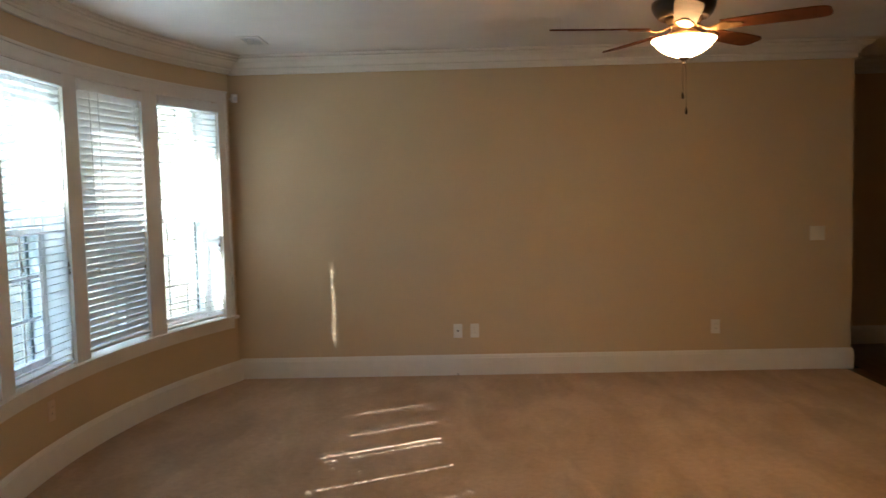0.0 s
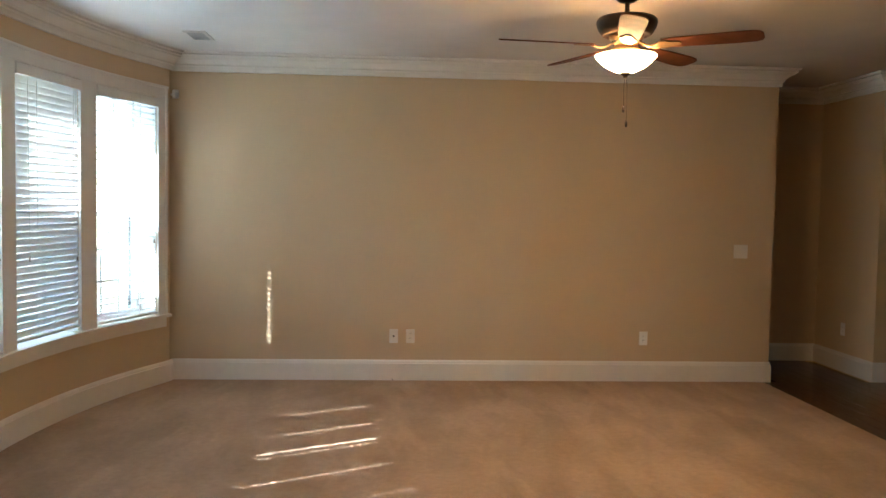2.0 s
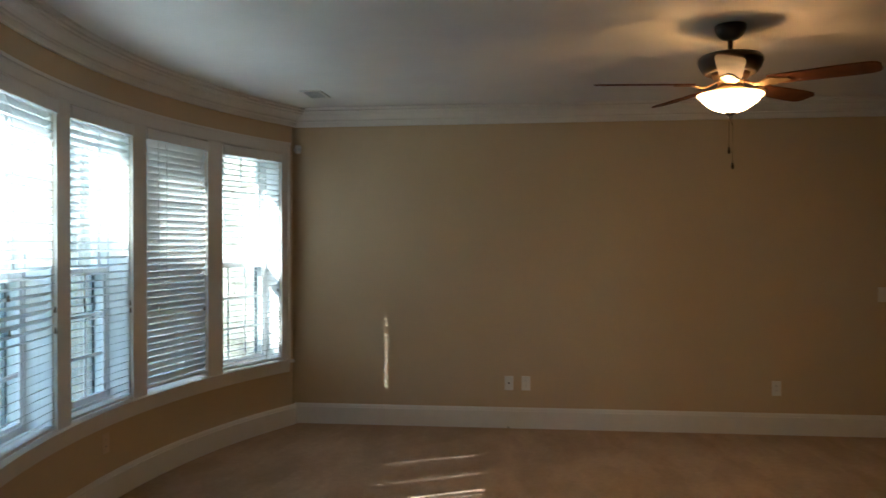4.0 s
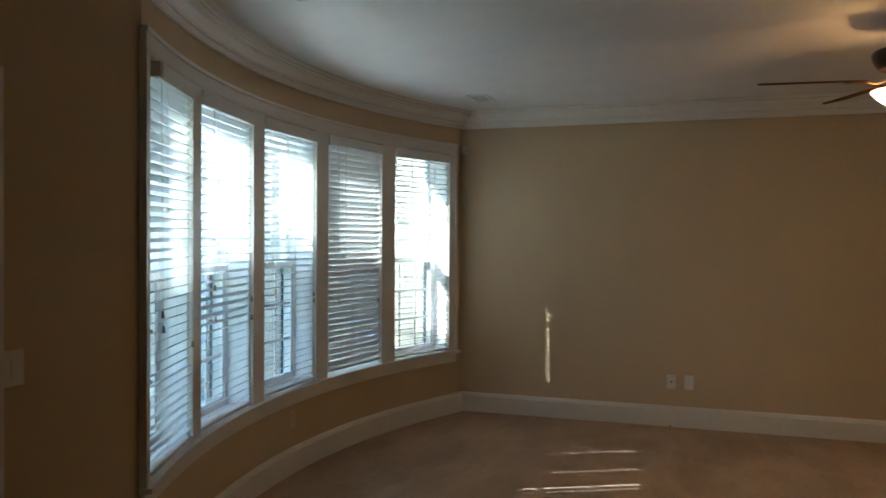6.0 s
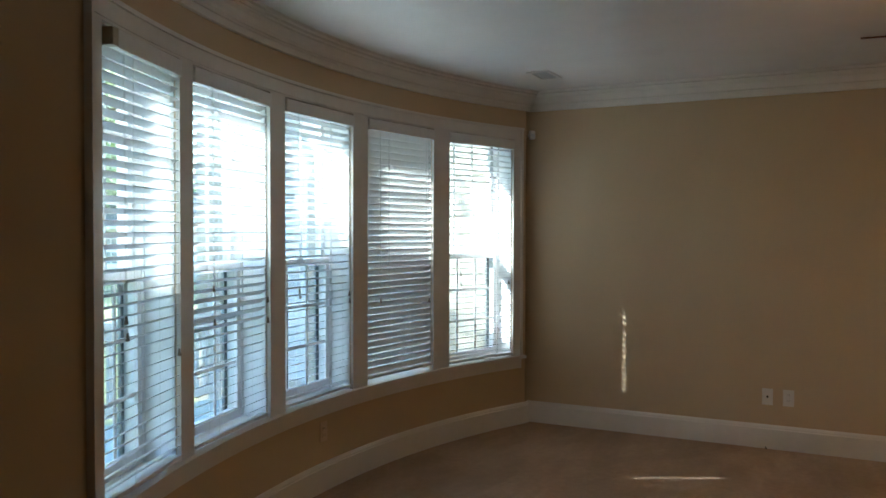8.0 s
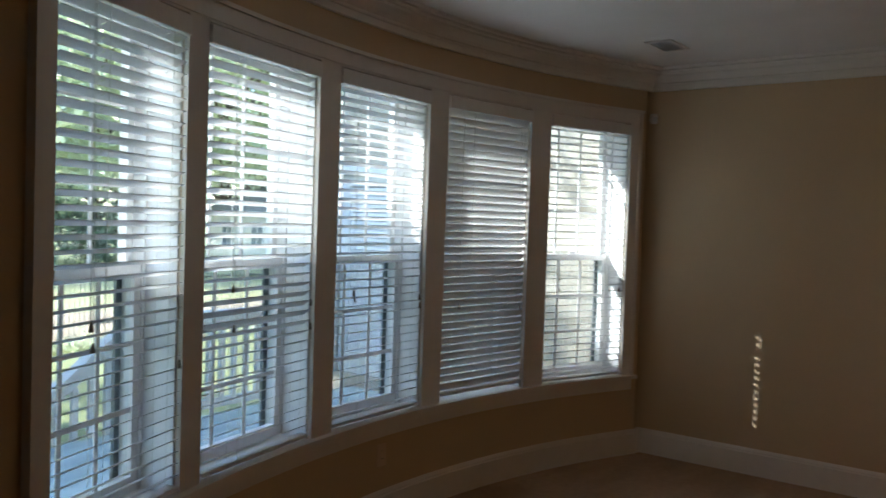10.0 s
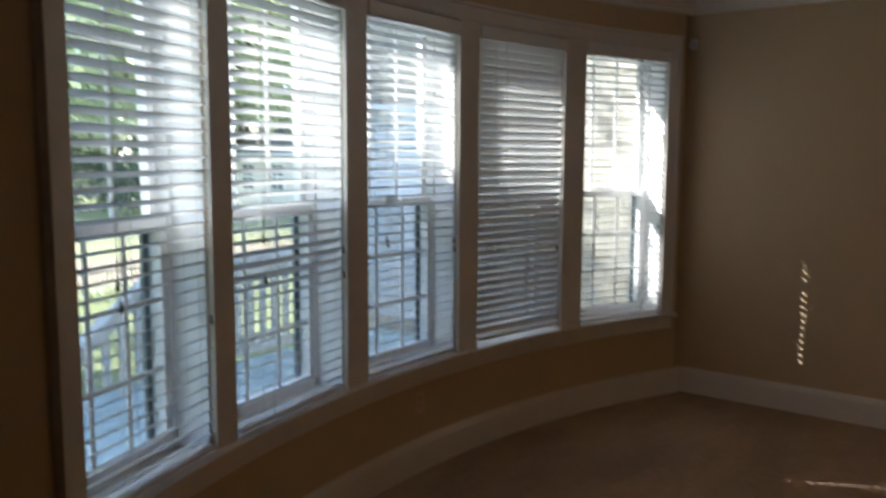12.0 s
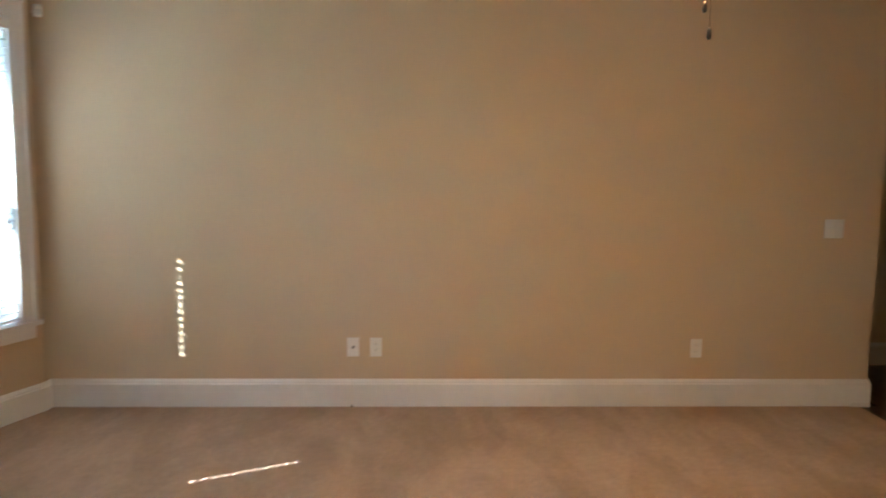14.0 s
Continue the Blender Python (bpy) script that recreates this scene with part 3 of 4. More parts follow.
# ---------------------------------------------------------------- wall plates; local y points into the room
def wall_plate(m, kind_of, label, plastic=None):
    plastic = plastic or PLATE
    wide = 0.125 if kind_of == "switch" else 0.074
    tall = 0.12
    ob = thing({"switch": "light_switch", "outlet": "power_outlet", "cable": "cable_outlet", "blank": "power_outlet"}[kind_of], m, label,
               "light switch" if kind_of == "switch" else "outlet")
    part("cover_plate", rbox(-wide / 2, wide / 2, 0.0, 0.006, -tall / 2, tall / 2, 0.0025), plastic, ob)
    if kind_of == "switch":
        for x in (-0.024, 0.024):
            part("rocker", rbox(x - 0.0165, x + 0.0165, 0.005, 0.0095, -0.033, 0.033, 0.002), plastic, ob)
    elif kind_of == "cable":
        bm = lathe([(0.0, 0.014), (0.004, 0.014), (0.0045, 0.006), (0.008, 0.006), (0.008, 0.0), (0.0, 0.0)], 12)
        bmesh.ops.transform(bm, matrix=pose(0, 0.005, 0, -90, 0, 0), verts=bm.verts[:])
        part("cable_jack", bm, BRONZE, ob, "dark threaded jack", True)
    else:
        for z in (-0.02, 0.02):
            face = part("socket", rbox(-0.016, 0.016, 0.0055, 0.008, z - 0.0135, z + 0.0135, 0.003), plastic, ob)
            for x in (-0.006, 0.006):
                bm = bmesh.new()
                box(bm, x - 0.0012, x + 0.0012, 0.0078, 0.0086, z - 0.001, z + 0.008)
                part("slot", bm, SLOT, face)
    for z in ((-0.045, 0.045) if kind_of in ("switch", "cable") else (0.0,)):
        bm = lathe([(0.0, 0.0015), (0.003, 0.001), (0.0032, 0.0), (0.0, 0.0)], 10)
        bmesh.ops.transform(bm, matrix=pose(0, 0.006, z, -90, 0, 0), verts=bm.verts[:])
        part("screw", bm, plastic, ob)
    return ob


wall_plate(pose(1.877, 0, 0.382, 0, 0, 180), "cable", "white cable wall plate with one dark jack")
wall_plate(pose(2.02, 0, 0.382, 0, 0, 180), "outlet", "white double power outlet beside the cable plate")
wall_plate(pose(4.062, 0, 0.378, 0, 0, 180), "outlet", "white double power outlet on the tan wall")
wall_plate(pose(4.909, 0, 1.152, 0, 0, 180), "switch", "white two-rocker light switch near the wall's end")
wall_plate(pose(6.16, 0.5, 0.40, 0, 0, 90), "outlet", "white double power outlet in the dim niche")
wall_plate(pose(XW, -5.055, 1.153, 0, 0, -90), "switch", "white two-rocker light switch beside the door")
px, py = on_arc(-0.95)
wall_plate(pose(px, py, 0.365, 0, 0, -90 - 0.95), "outlet", "tan power outlet below the curved window sill", TAN_PLATE)

stub = thing("cable_stub", pose(1.869, -0.02, 0.0), "short black cable end poking out below the baseboard", "cable")
part("cable", tube([(0, 0.006, 0.012), (0, -0.006, 0.014), (0.004, -0.018, 0.01), (0.008, -0.026, 0.004)], 0.004, 8), BLACK, stub, "", True)
shoe = thing("transition_block", pose(5.16, -0.03, 0.0), "small white wood block at the baseboard's end", "trim block")
part("block", rbox(-0.075, 0.05, -0.012, 0.012, 0.0, 0.022, 0.006), TRIM, shoe)

# motion sensor in the corner
sensor = thing("motion_sensor", pose(0.0, 0.0, 2.395, 0, 0, -45), "small white corner motion sensor on a bracket", "motion sensor")
part("housing", rbox(0.045, 0.08, -0.025, 0.025, -0.036, 0.036, 0.01, 3), PLATE, sensor, "", True)
part("bracket", tube([(0.0, 0, 0.0), (0.05, 0, 0.0)], 0.012, 10), PLATE, sensor)
part("lens", rbox(0.078, 0.083, -0.017, 0.017, -0.024, 0.01, 0.002), VENT_GREY, sensor, "milky plastic lens")


# ceiling registers
def ceiling_vent(x, y, w, d):
    v = thing("ceiling_vent", pose(x, y, H), "white metal air register with grey louvres in the ceiling", "vent", group="ceiling registers")
    bm = bmesh.new()
    box(bm, -w / 2 + 0.02, w / 2 - 0.02, -d / 2 + 0.02, d / 2 - 0.02, -0.004, -0.001)
    part("backing", bm, DUCT, v)
    for x0, x1, y0, y1 in ((-w / 2, w / 2, -d / 2, -d / 2 + 0.026), (-w / 2, w / 2, d / 2 - 0.026, d / 2), (-w / 2, -w / 2 + 0.026, -d / 2 + 0.026, d / 2 - 0.026),
                           (w / 2 - 0.026, w / 2, -d / 2 + 0.026, d / 2 - 0.026)):
        part("frame", rbox(x0, x1, y0, y1, -0.011, 0.0, 0.003), TRIM, v)
    n = 9
    for i in range(n):
        bm = bmesh.new()
        xx = -w / 2 + 0.03 + (w - 0.06) * (i + 0.5) / n
        box(bm, -0.0085, 0.0085, -d / 2 + 0.026, d / 2 - 0.026, -0.0008, 0.0008)
        bmesh.ops.transform(bm, matrix=pose(xx, 0, -0.009, 0, 22, 0), verts=bm.verts[:])
        part("louvre", bm, VENT_GREY, v)
    part("lever", rbox(-0.004, 0.004, -d / 2 + 0.004, -d / 2 + 0.012, -0.02, -0.011, 0.001, 1), VENT_GREY, v)


ceiling_vent(0.40, -0.75, 0.17, 0.30)
ceiling_vent(0.37, -3.75, 0.17, 0.30)

# ---------------------------------------------------------------- ceiling fan
fan = thing("ceiling_fan", pose(FAN[0], FAN[1], 0), "dark bronze ceiling fan with walnut blades and a lit frosted bowl", "ceiling fan")
part("canopy", lathe([(0.0, H), (0.082, H), (0.084, H - 0.01), (0.08, H - 0.03), (0.066, H - 0.056), (0.044, H - 0.074), (0.022, H - 0.082), (0.0, H - 0.082)]), BRONZE, fan, "", True)
part("downrod", tube([(0, 0, H - 0.06), (0, 0, 2.58)], 0.014, 14), BRONZE, fan)
part("rod_collar", lathe([(0.0, 2.608), (0.02, 2.608), (0.026, 2.6), (0.03, 2.585), (0.0, 2.585)], 20), BRONZE, fan, "", True)
part("motor_housing", lathe([(0.0, 2.588), (0.05, 2.588), (0.13, 2.582), (0.156, 2.575), (0.168, 2.563), (0.17, 2.545), (0.165, 2.527), (0.154, 2.503), (0.138, 2.483), (0.128, 2.477),
      (0.124, 2.481), (0.0, 2.481)], 40), BRONZE, fan, "", True)
part("switch_housing", lathe([(0.0, 2.482), (0.1, 2.482), (0.094, 2.459), (0.07, 2.431), (0.062, 2.413), (0.078, 2.407), (0.082, 2.397), (0.07, 2.387), (0.055, 2.369), (0.0, 2.359)], 32),
     LIT_BRONZE, fan, "bronze neck, its colour paler for the lamp glow", True)
for k in range(14):
    bm = rbox(-0.0018, 0.0018, -0.011, 0.011, -0.005, 0.005, 0.001, 1)
    bmesh.ops.transform(bm, matrix=pose(0, 0, 2.439, 0, 0, 360 / 14 * k) @ pose(0.079, 0, 0.002, 0, 45, 0), verts=bm.verts[:])
    part("vent_slot", bm, SLOT, fan)
bowl_profile = [(0.165, 2.371), (0.171, 2.367), (0.17, 2.36), (0.161, 2.351), (0.152, 2.342), (0.137, 2.326), (0.116, 2.309), (0.09, 2.293), (0.063, 2.281), (0.037, 2.272), (0.018, 2.269), (0.0, 2.268)]
bowl_inside = [(r - 0.004 if r > 0.01 else 0.0, z + 0.004) for r, z in bowl_profile[::-1]]
bowl = part("glass_bowl", lathe(bowl_profile, 40), BOWL, fan, "lit frosted glass bowl", True)
part("bowl_lining", lathe([(0.165, 2.371)] + bowl_inside[::-1][1:], 40), PLATE, bowl, "", True)
part("finial", lathe([(0.0, 2.274), (0.03, 2.272), (0.031, 2.268), (0.024, 2.261), (0.012, 2.254), (0.01, 2.25), (0.012, 2.246), (0.006, 2.24), (0.0, 2.239)], 20), BRONZE, fan, "", True)
part("bowl_rod", tube([(0, 0, 2.371), (0, 0, 2.273)], 0.006, 8), BRONZE, fan)


def blade_mesh():
    bm = bmesh.new()
    out = [(0.20, 0.052), (0.26, 0.058), (0.45, 0.066), (0.6, 0.07), (0.685, 0.066), (0.715, 0.052), (0.727, 0.03)]
    ring = out + [(x, -y) for x, y in out[::-1]]
    lo = [bm.verts.new((x, y, -0.004)) for x, y in ring]
    hi = [bm.verts.new((x, y, 0.004)) for x, y in ring]
    bm.faces.new(hi), bm.faces.new(lo[::-1])
    for i in range(len(ring)):
        j = (i + 1) % len(ring)
        bm.faces.new((lo[i], lo[j], hi[j], hi[i]))
    return mesh_of("blade", bm, BLADE)


def iron_mesh():
    """A scrolled arm that leaves the motor, dips and splays into a three-lobed pad under the blade."""
    bm = bmesh.new()
    out = [(0.06, 0.02, 0.016), (0.09, 0.015, 0.004), (0.12, 0.013, -0.012), (0.15, 0.019, -0.018), (0.175, 0.034, -0.014), (0.2, 0.046, -0.009),
           (0.225, 0.045, -0.008), (0.245, 0.03, -0.008), (0.27, 0.026, -0.008), (0.295, 0.018, -0.008), (0.305, 0.006, -0.008)]
    cols = [[bm.verts.new((x, sy * y, z + dz)) for sy, dz in ((-1, -0.004), (1, -0.004), (1, 0.003), (-1, 0.003))] for x, y, z in out]
    for a, b in zip(cols, cols[1:]):
        for k in range(4):
            bm.faces.new((a[k], b[k], b[(k + 1) % 4], a[(k + 1) % 4]))
    bm.faces.new(cols[0]), bm.faces.new(cols[-1][::-1])
    bmesh.ops.recalc_face_normals(bm, faces=bm.faces[:])
    return mesh_of("blade_iron", bm, LIT_BRONZE)


blade_me, iron_me = blade_mesh(), iron_mesh()
for k in range(5):
    ang = -30.8 + 72 * k
    m = pose(0, 0, 2.424, 0, 0, ang) @ pose(0, 0, 0, -12, 0, 0)
    piece("blade", blade_me, fan, m)
    piece("blade_iron", iron_me, fan, m)
for x, y, z in ((-0.012, -0.02, 2.05), (0.008, -0.014, 1.968)):
    chain = part("pull_chain", tube([(x * 0.4, y * 0.4, 2.247), (x, y, 2.2), (x, y, z + 0.03)], 0.0014, 5), BRONZE, fan)
    bm = lathe([(0.0, 0.034), (0.005, 0.032), (0.007, 0.02), (0.0075, 0.004), (0.005, -0.002), (0.0, -0.003)], 12)
    bmesh.ops.translate(bm, verts=bm.verts[:], vec=(x, y, z))
    part("fob", bm, BRONZE, chain, "dark wooden fob", True)
for k in range(3):
    a = radians(30 + 120 * k)
    ld = bpy.data.lights.new("bulb", "POINT")
    ld.energy, ld.color, ld.shadow_soft_size = BULB_WATTS / 3, (1.0, 0.47, 0.16), 0.014
    lo = new("bulb", ld)
    lo.location = (FAN[0] + 0.06 * math.cos(a), FAN[1] + 0.06 * math.sin(a), 2.336)

# ---------------------------------------------------------------- outside
GZ = -1.0
bm = bmesh.new()
bmesh.ops.create_grid(bm, x_segments=40, y_segments=40, size=400)
for v in bm.verts:
    v.co.z = GZ
structure("ground", bm, GRASS, "sunlit green lawn", "lawn")

deck = thing("deck", pose(0, 0, 0), "weathered grey board deck outside the windows", "deck", kind="structure")
DX0, DX1, DY0, DY1 = -3.8, -0.72, -4.6, 0.98
DZ = -0.23
bm = bmesh.new()
box(bm, DX0 + 0.02, DX1, DY0 + 0.02, DY1, -0.5, DZ - 0.032)
for x in (DX0 + 0.1, -2.0):
    for y in (DY0 + 0.1, -1.8, DY1 - 0.1):
        box(bm, x - 0.05, x + 0.05, y - 0.05, y + 0.05, GZ, -0.5)
part("deck_frame", bm, DECK, deck)
bm = bmesh.new()
box(bm, -0.069, 0.069, DY0, DY1, -0.03, 0.0)
board = mesh_of("deck_board", bm, DECK)
for i in range(21):
    piece("deck_board", board, deck, pose(DX0 + 0.07 + 0.1435 * i, 0, DZ))


def railing(p, q, z0, z1, label):
    """A white railing from p to q; its foot runs from z0 to z1."""
    r = thing("deck_railing", pose(p[0], p[1], 0), label, "railing", group="deck railings")
    d = Vector(q) - Vector(p)
    length = d.length
    ang = math.degrees(math.atan2(d.y, d.x))
    turn = pose(0, 0, 0, 0, 0, ang)
    slope = (z1 - z0) / length

    def bar(name, s0, s1, lo, hi, half):
        bm = bmesh.new()
        for v, (s, zz) in zip(box(bm, 0, 1, -half, half, 0, 1), [(s, k) for k in (lo, hi) for _ in (0, 1) for s in (s0, s1)]):
            v.co.x, v.co.z = s, z0 + slope * s + zz
        bm.transform(turn)
        return part(name, bm, RAIL, r)

    bar("top_rail", 0, length, 0.93, 0.97, 0.065)
    bar("upper_rail", 0, length, 0.81, 0.925, 0.022)
    bar("bottom_rail", 0, length, 0.08, 0.165, 0.02)
    n = int(length / 0.132)
    bm = bmesh.new()
    box(bm, -0.024, 0.024, -0.024, 0.024, 0.165, 0.81)
    me = mesh_of("baluster", bm, RAIL)
    for i in range(1, n):
        s = length * i / n
        v = turn @ Vector((s, 0, 0))
        piece("baluster", me, r, pose(v.x, v.y, z0 + slope * s, 0, 0, ang))
    for s in (0, length):
        v = turn @ Vector((s, 0, 0))
        bm = rbox(v.x - 0.05, v.x + 0.05, v.y - 0.05, v.y + 0.05, z0 + slope * s, z0 + slope * s + 1.05, 0.006)
        part("post", bm, RAIL, r)
    return r


railing((-3.72, 0.3), (-3.72, -1.78), DZ, DZ, "white painted wooden railing along the deck's edge")
railing((-3.84, -1.72), (-3.84, -2.72), DZ - 0.06, GZ - 0.04, "white painted wooden handrail beside descending steps")

# wing of the house beyond the deck: lap siding, a glazed door with its own blind
wing = thing("house_wing", pose(0, 0, 0), "cream lap-sided wing of the house with a glazed door", "house wing", kind="structure")
WY = 1.0
bm = bmesh.new()
box(bm, -4.65, -4.05, WY + 0.03, WY + 0.25, GZ, 5.6)
box(bm, -3.1, 0.0, WY + 0.03, WY + 0.25, GZ, 5.6)
box(bm, -4.05, -3.1, WY + 0.03, WY + 0.25, 2.1, 5.6)
box(bm, -4.05, -3.1, WY + 0.03, WY + 0.25, GZ, -0.1)
box(bm, -4.65, 0.0, WY + 1.6, WY + 1.8, GZ, 5.6)
box(bm, -0.25, 0.0, 0.16, WY + 0.03, GZ, 5.6)
part("wall", bm, SIDING, wing)


def lap(length):
    bm = bmesh.new()
    v = [bm.verts.new(c) for c in ((0, 0.012, 0), (length, 0.012, 0), (length, -0.004, 0), (0, -0.004, 0), (0, 0.012, 0.205), (length, 0.012, 0.205), (length, 0.006, 0.205), (0, 0.006, 0.205))]
    for f in ((0, 1, 2, 3), (4, 7, 6, 5), (3, 2, 6, 7), (0, 4, 5, 1), (0, 3, 7, 4), (1, 5, 6, 2)):
        bm.faces.new([v[i] for i in f])
    return mesh_of("siding_board", bm, SIDING)


lap_a, lap_b = lap(0.5), lap(3.0 - 0.35)
for i in range(28):
    z = DZ + 0.2 * i
    piece("siding_board", lap_a, wing, pose(-4.65, WY + 0.018, z))
    piece("siding_board", lap_b, wing, pose(-3.0, WY + 0.018, z))
for x0, x1, z0, z1 in ((-4.15, -4.05, -0.1, 2.2), (-3.1, -3.0, -0.1, 2.2), (-4.05, -3.1, 2.1, 2.2)):
    part("trim_board", rbox(x0, x1, WY - 0.01, WY + 0.06, z0, z1, 0.004), RAIL, wing)
gd = part("glazed_door", rbox(-4.05, -3.93, WY + 0.06, WY + 0.1, -0.1, 2.1, 0.004), RAIL, wing)
for x0, x1, z0, z1 in ((-3.22, -3.1, -0.1, 2.1), (-3.93, -3.22, -0.1, 0.12), (-3.93, -3.22, 1.98, 2.1), (-3.93, -3.22, 0.98, 1.02)):
    part("stile", rbox(x0, x1, WY + 0.06, WY + 0.1, z0, z1, 0.004), RAIL, gd)
bm = bmesh.new()
box(bm, -3.93, -3.22, WY + 0.11, WY + 0.12, 0.12, 1.98)
part("pane", bm, DARK_PANE, gd)
bm = bmesh.new()
box(bm, -3.93, -3.22, -0.022, 0.022, -0.0015, 0.0015)
door_slat = mesh_of("slat", bm, SLAT)
for i in range(40):
    piece("slat", door_slat, gd, pose(0, WY + 0.085, 0.15 + 0.046 * i, 62, 0, 0))
bm = bmesh.new()
v = [bm.verts.new(c) for c in ((-5.05, WY - 0.5, 5.5), (0.6, WY - 0.5, 5.5), (0.6, WY + 1.2, 6.6), (-5.05, WY + 1.2, 6.6), (-5.05, WY - 0.5, 5.38), (0.6, WY - 0.5, 5.38), (0.6, WY + 2.2, 5.38), (-5.05, WY + 2.2, 5.38))]
for f in ((0, 1, 2, 3), (4, 7, 6, 5), (0, 4, 5, 1), (3, 2, 6, 7), (0, 3, 7, 4), (1, 5, 6, 2)):
    bm.faces.new([v[i] for i in f])
part("roof", bm, ROOF, wing)


# unseen eave over the bow windows, added and sized to shade their upper part
eave = thing("eave", pose(0, 0, 0), "unseen white boxed eave with a soffit, added to shade the bow windows", "eave", kind="structure")
arc_structure("soffit", [(W_LO - 4, W_HI + 2, R + WALL_T - 0.02, R + WALL_T + 0.43, H + 0.03, H + 0.06)], RAIL, "", "", eave)
arc_structure("fascia", [(W_LO - 4, W_HI + 2, R + WALL_T + 0.43, R + WALL_T + 0.46, H + 0.0, H + 0.2)], RAIL, "", "", eave)
arc_structure("roof_edge", [(W_LO - 4, W_HI + 2, R + WALL_T - 0.02, R + WALL_T + 0.5, H + 0.2, H + 0.23)], ROOF, "", "", eave)


# unseen wing-shaped block, added only to keep the deck and lower windows in shade
shade_wing = thing("house_wing", pose(0, 0, 0), "unseen cream two-storey block added to shade the deck and lower windows", "house wing", kind="structure")
bm = bmesh.new()
box(bm, -9.5, -7.2, -13.0, -4.6, GZ, 7.6)
# tall part shades the first window, low part the deck and handrail
box(bm, -8.6, -7.2, -13.0, -8.22, 7.6, 10.6)
box(bm, -9.5, -7.2, -4.6, -1.9, GZ, 4.4)
part("wall", bm, SIDING, shade_wing)
bm = bmesh.new()
v = [bm.verts.new(c) for c in ((-9.8, -4.59, 4.4), (-7.0, -4.59, 4.4), (-7.0, -1.7, 4.4), (-9.8, -1.7, 4.4), (-8.4, -4.59, 5.0), (-8.4, -1.7, 5.0))]
for f in ((1, 2, 5, 4), (3, 0, 4, 5), (0, 1, 4), (2, 3, 5), (0, 3, 2, 1)):
    bm.faces.new([v[i] for i in f])
part("roof", bm, ROOF, shade_wing)
bm = bmesh.new()
v = [bm.verts.new(c) for c in ((-9.9, -13.4, 7.5), (-6.8, -13.4, 7.5), (-6.8, -4.3, 7.5), (-9.9, -4.3, 7.5), (-8.35, -13.4, 8.4), (-8.35, -4.3, 8.4))]
for f in ((1, 2, 5, 4), (3, 0, 4, 5), (0, 1, 4), (2, 3, 5), (0, 3, 2, 1)):
    bm.faces.new([v[i] for i in f])
part("roof", bm, ROOF, shade_wing)


# trees
def tree(x, y, height, spread, seed, leaves=12000):
    rng = random.Random(seed)
    t = thing("tree", pose(x, y, GZ), "leafy green garden tree with an uneven crown", "tree", group="garden trees")
    bm = bmesh.new()

    def limb(p, q, r0, r1):
        b = tube([p, (Vector(p) + Vector(q)) / 2 + Vector((rng.uniform(-.15, .15), rng.uniform(-.15, .15), 0)), q], r0, 8, r1)
        me = bpy.data.meshes.new("limb")
        b.to_mesh(me)
        b.free()
        bm.from_mesh(me)
        bpy.data.meshes.remove(me)

    limb((0, 0, -0.1), (rng.uniform(-.3, .3), rng.uniform(-.3, .3), height * 0.75), height * 0.022, height * 0.008)
    tips = []
    for i in range(22):
        z = height * rng.uniform(0.1, 0.72)
        a = rng.uniform(0, math.tau)
        reach = spread * rng.uniform(0.45, 1.0) * (1.15 - z / height * 0.55)
        tip = (reach * math.cos(a), reach * math.sin(a), z + height * rng.uniform(0.06, 0.22))
        limb((0, 0, z), tip, height * 0.008, height * 0.002)
        tips.append((Vector(tip), rng.uniform(0.5, 1.0) * spread * 0.5))
    tips.append((Vector((0, 0, height * 0.85)), spread * 0.5))
    part("trunk", bm, BARK, t)
    vs, fs = [], []
    for i in range(leaves):
        c, rad = tips[i % len(tips)]
        p = c + Vector((rng.gauss(0, 1), rng.gauss(0, 1), rng.gauss(0, 0.75))) * rad * 0.5
        q = Euler((rng.uniform(0, 6.3), rng.uniform(0, 6.3), rng.uniform(0, 6.3))).to_matrix()
        s = rng.uniform(0.09, 0.17) * (height / 12) ** 0.9
        k = len(vs)
        vs += [p + q @ Vector(c2) * s for c2 in ((-1, 0, 0), (0, -0.55, 0.1), (1, 0, 0), (0, 0.55, 0.1))]
        fs.append((k, k + 1, k + 2, k + 3))
    me = bpy.data.meshes.new("crown")
    me.from_pydata(vs, [], fs)
    me.materials.append(LEAF)
    crown = new("crown", me)
    crown.parent = t


# the last tree, at x -10, is out of view, added to shade the siding
for i, (x, y, h, s, n) in enumerate(((-36, 12, 16, 5.6, 12000), (-39, 18, 17, 6.0, 12000), (-41, 7.5, 18, 6.2, 12000), (-44, 24, 19, 6.6, 12000), (-48, 14, 20, 7.2, 12000),
        (-38, 3, 16, 5.8, 12000), (-30, 33, 16, 5.6, 12000), (-52, 30, 20, 7.0, 12000), (-36, 24.5, 17, 6.0, 12000), (-42, 32, 18, 6.2, 12000), (-10, -2.2, 12.5, 2.4, 8000))):
    tree(x, y, h, s, 20 + i, n)

# mulched bed with low planting behind the lawn, and pale dry ground beyond it
bm = bmesh.new()
rng = random.Random(5)
edge = [(-11.9 + rng.uniform(-0.3, 0.3), -9 + 1.0 * i) for i in range(34)]
for i in range(33):
    (xa, ya), (xb, yb) = edge[i], edge[i + 1]
    bm.faces.new([bm.verts.new(c) for c in ((-17.2, ya, GZ + 0.02), (xa, ya, GZ + 0.03), (xb, yb, GZ + 0.03), (-17.2, yb, GZ + 0.02))])
bmesh.ops.remove_doubles(bm, verts=bm.verts[:], dist=0.001)
structure("mulch_bed", bm, MULCH, "pinkish brown mulched planting bed", "mulch bed")
bm = bmesh.new()
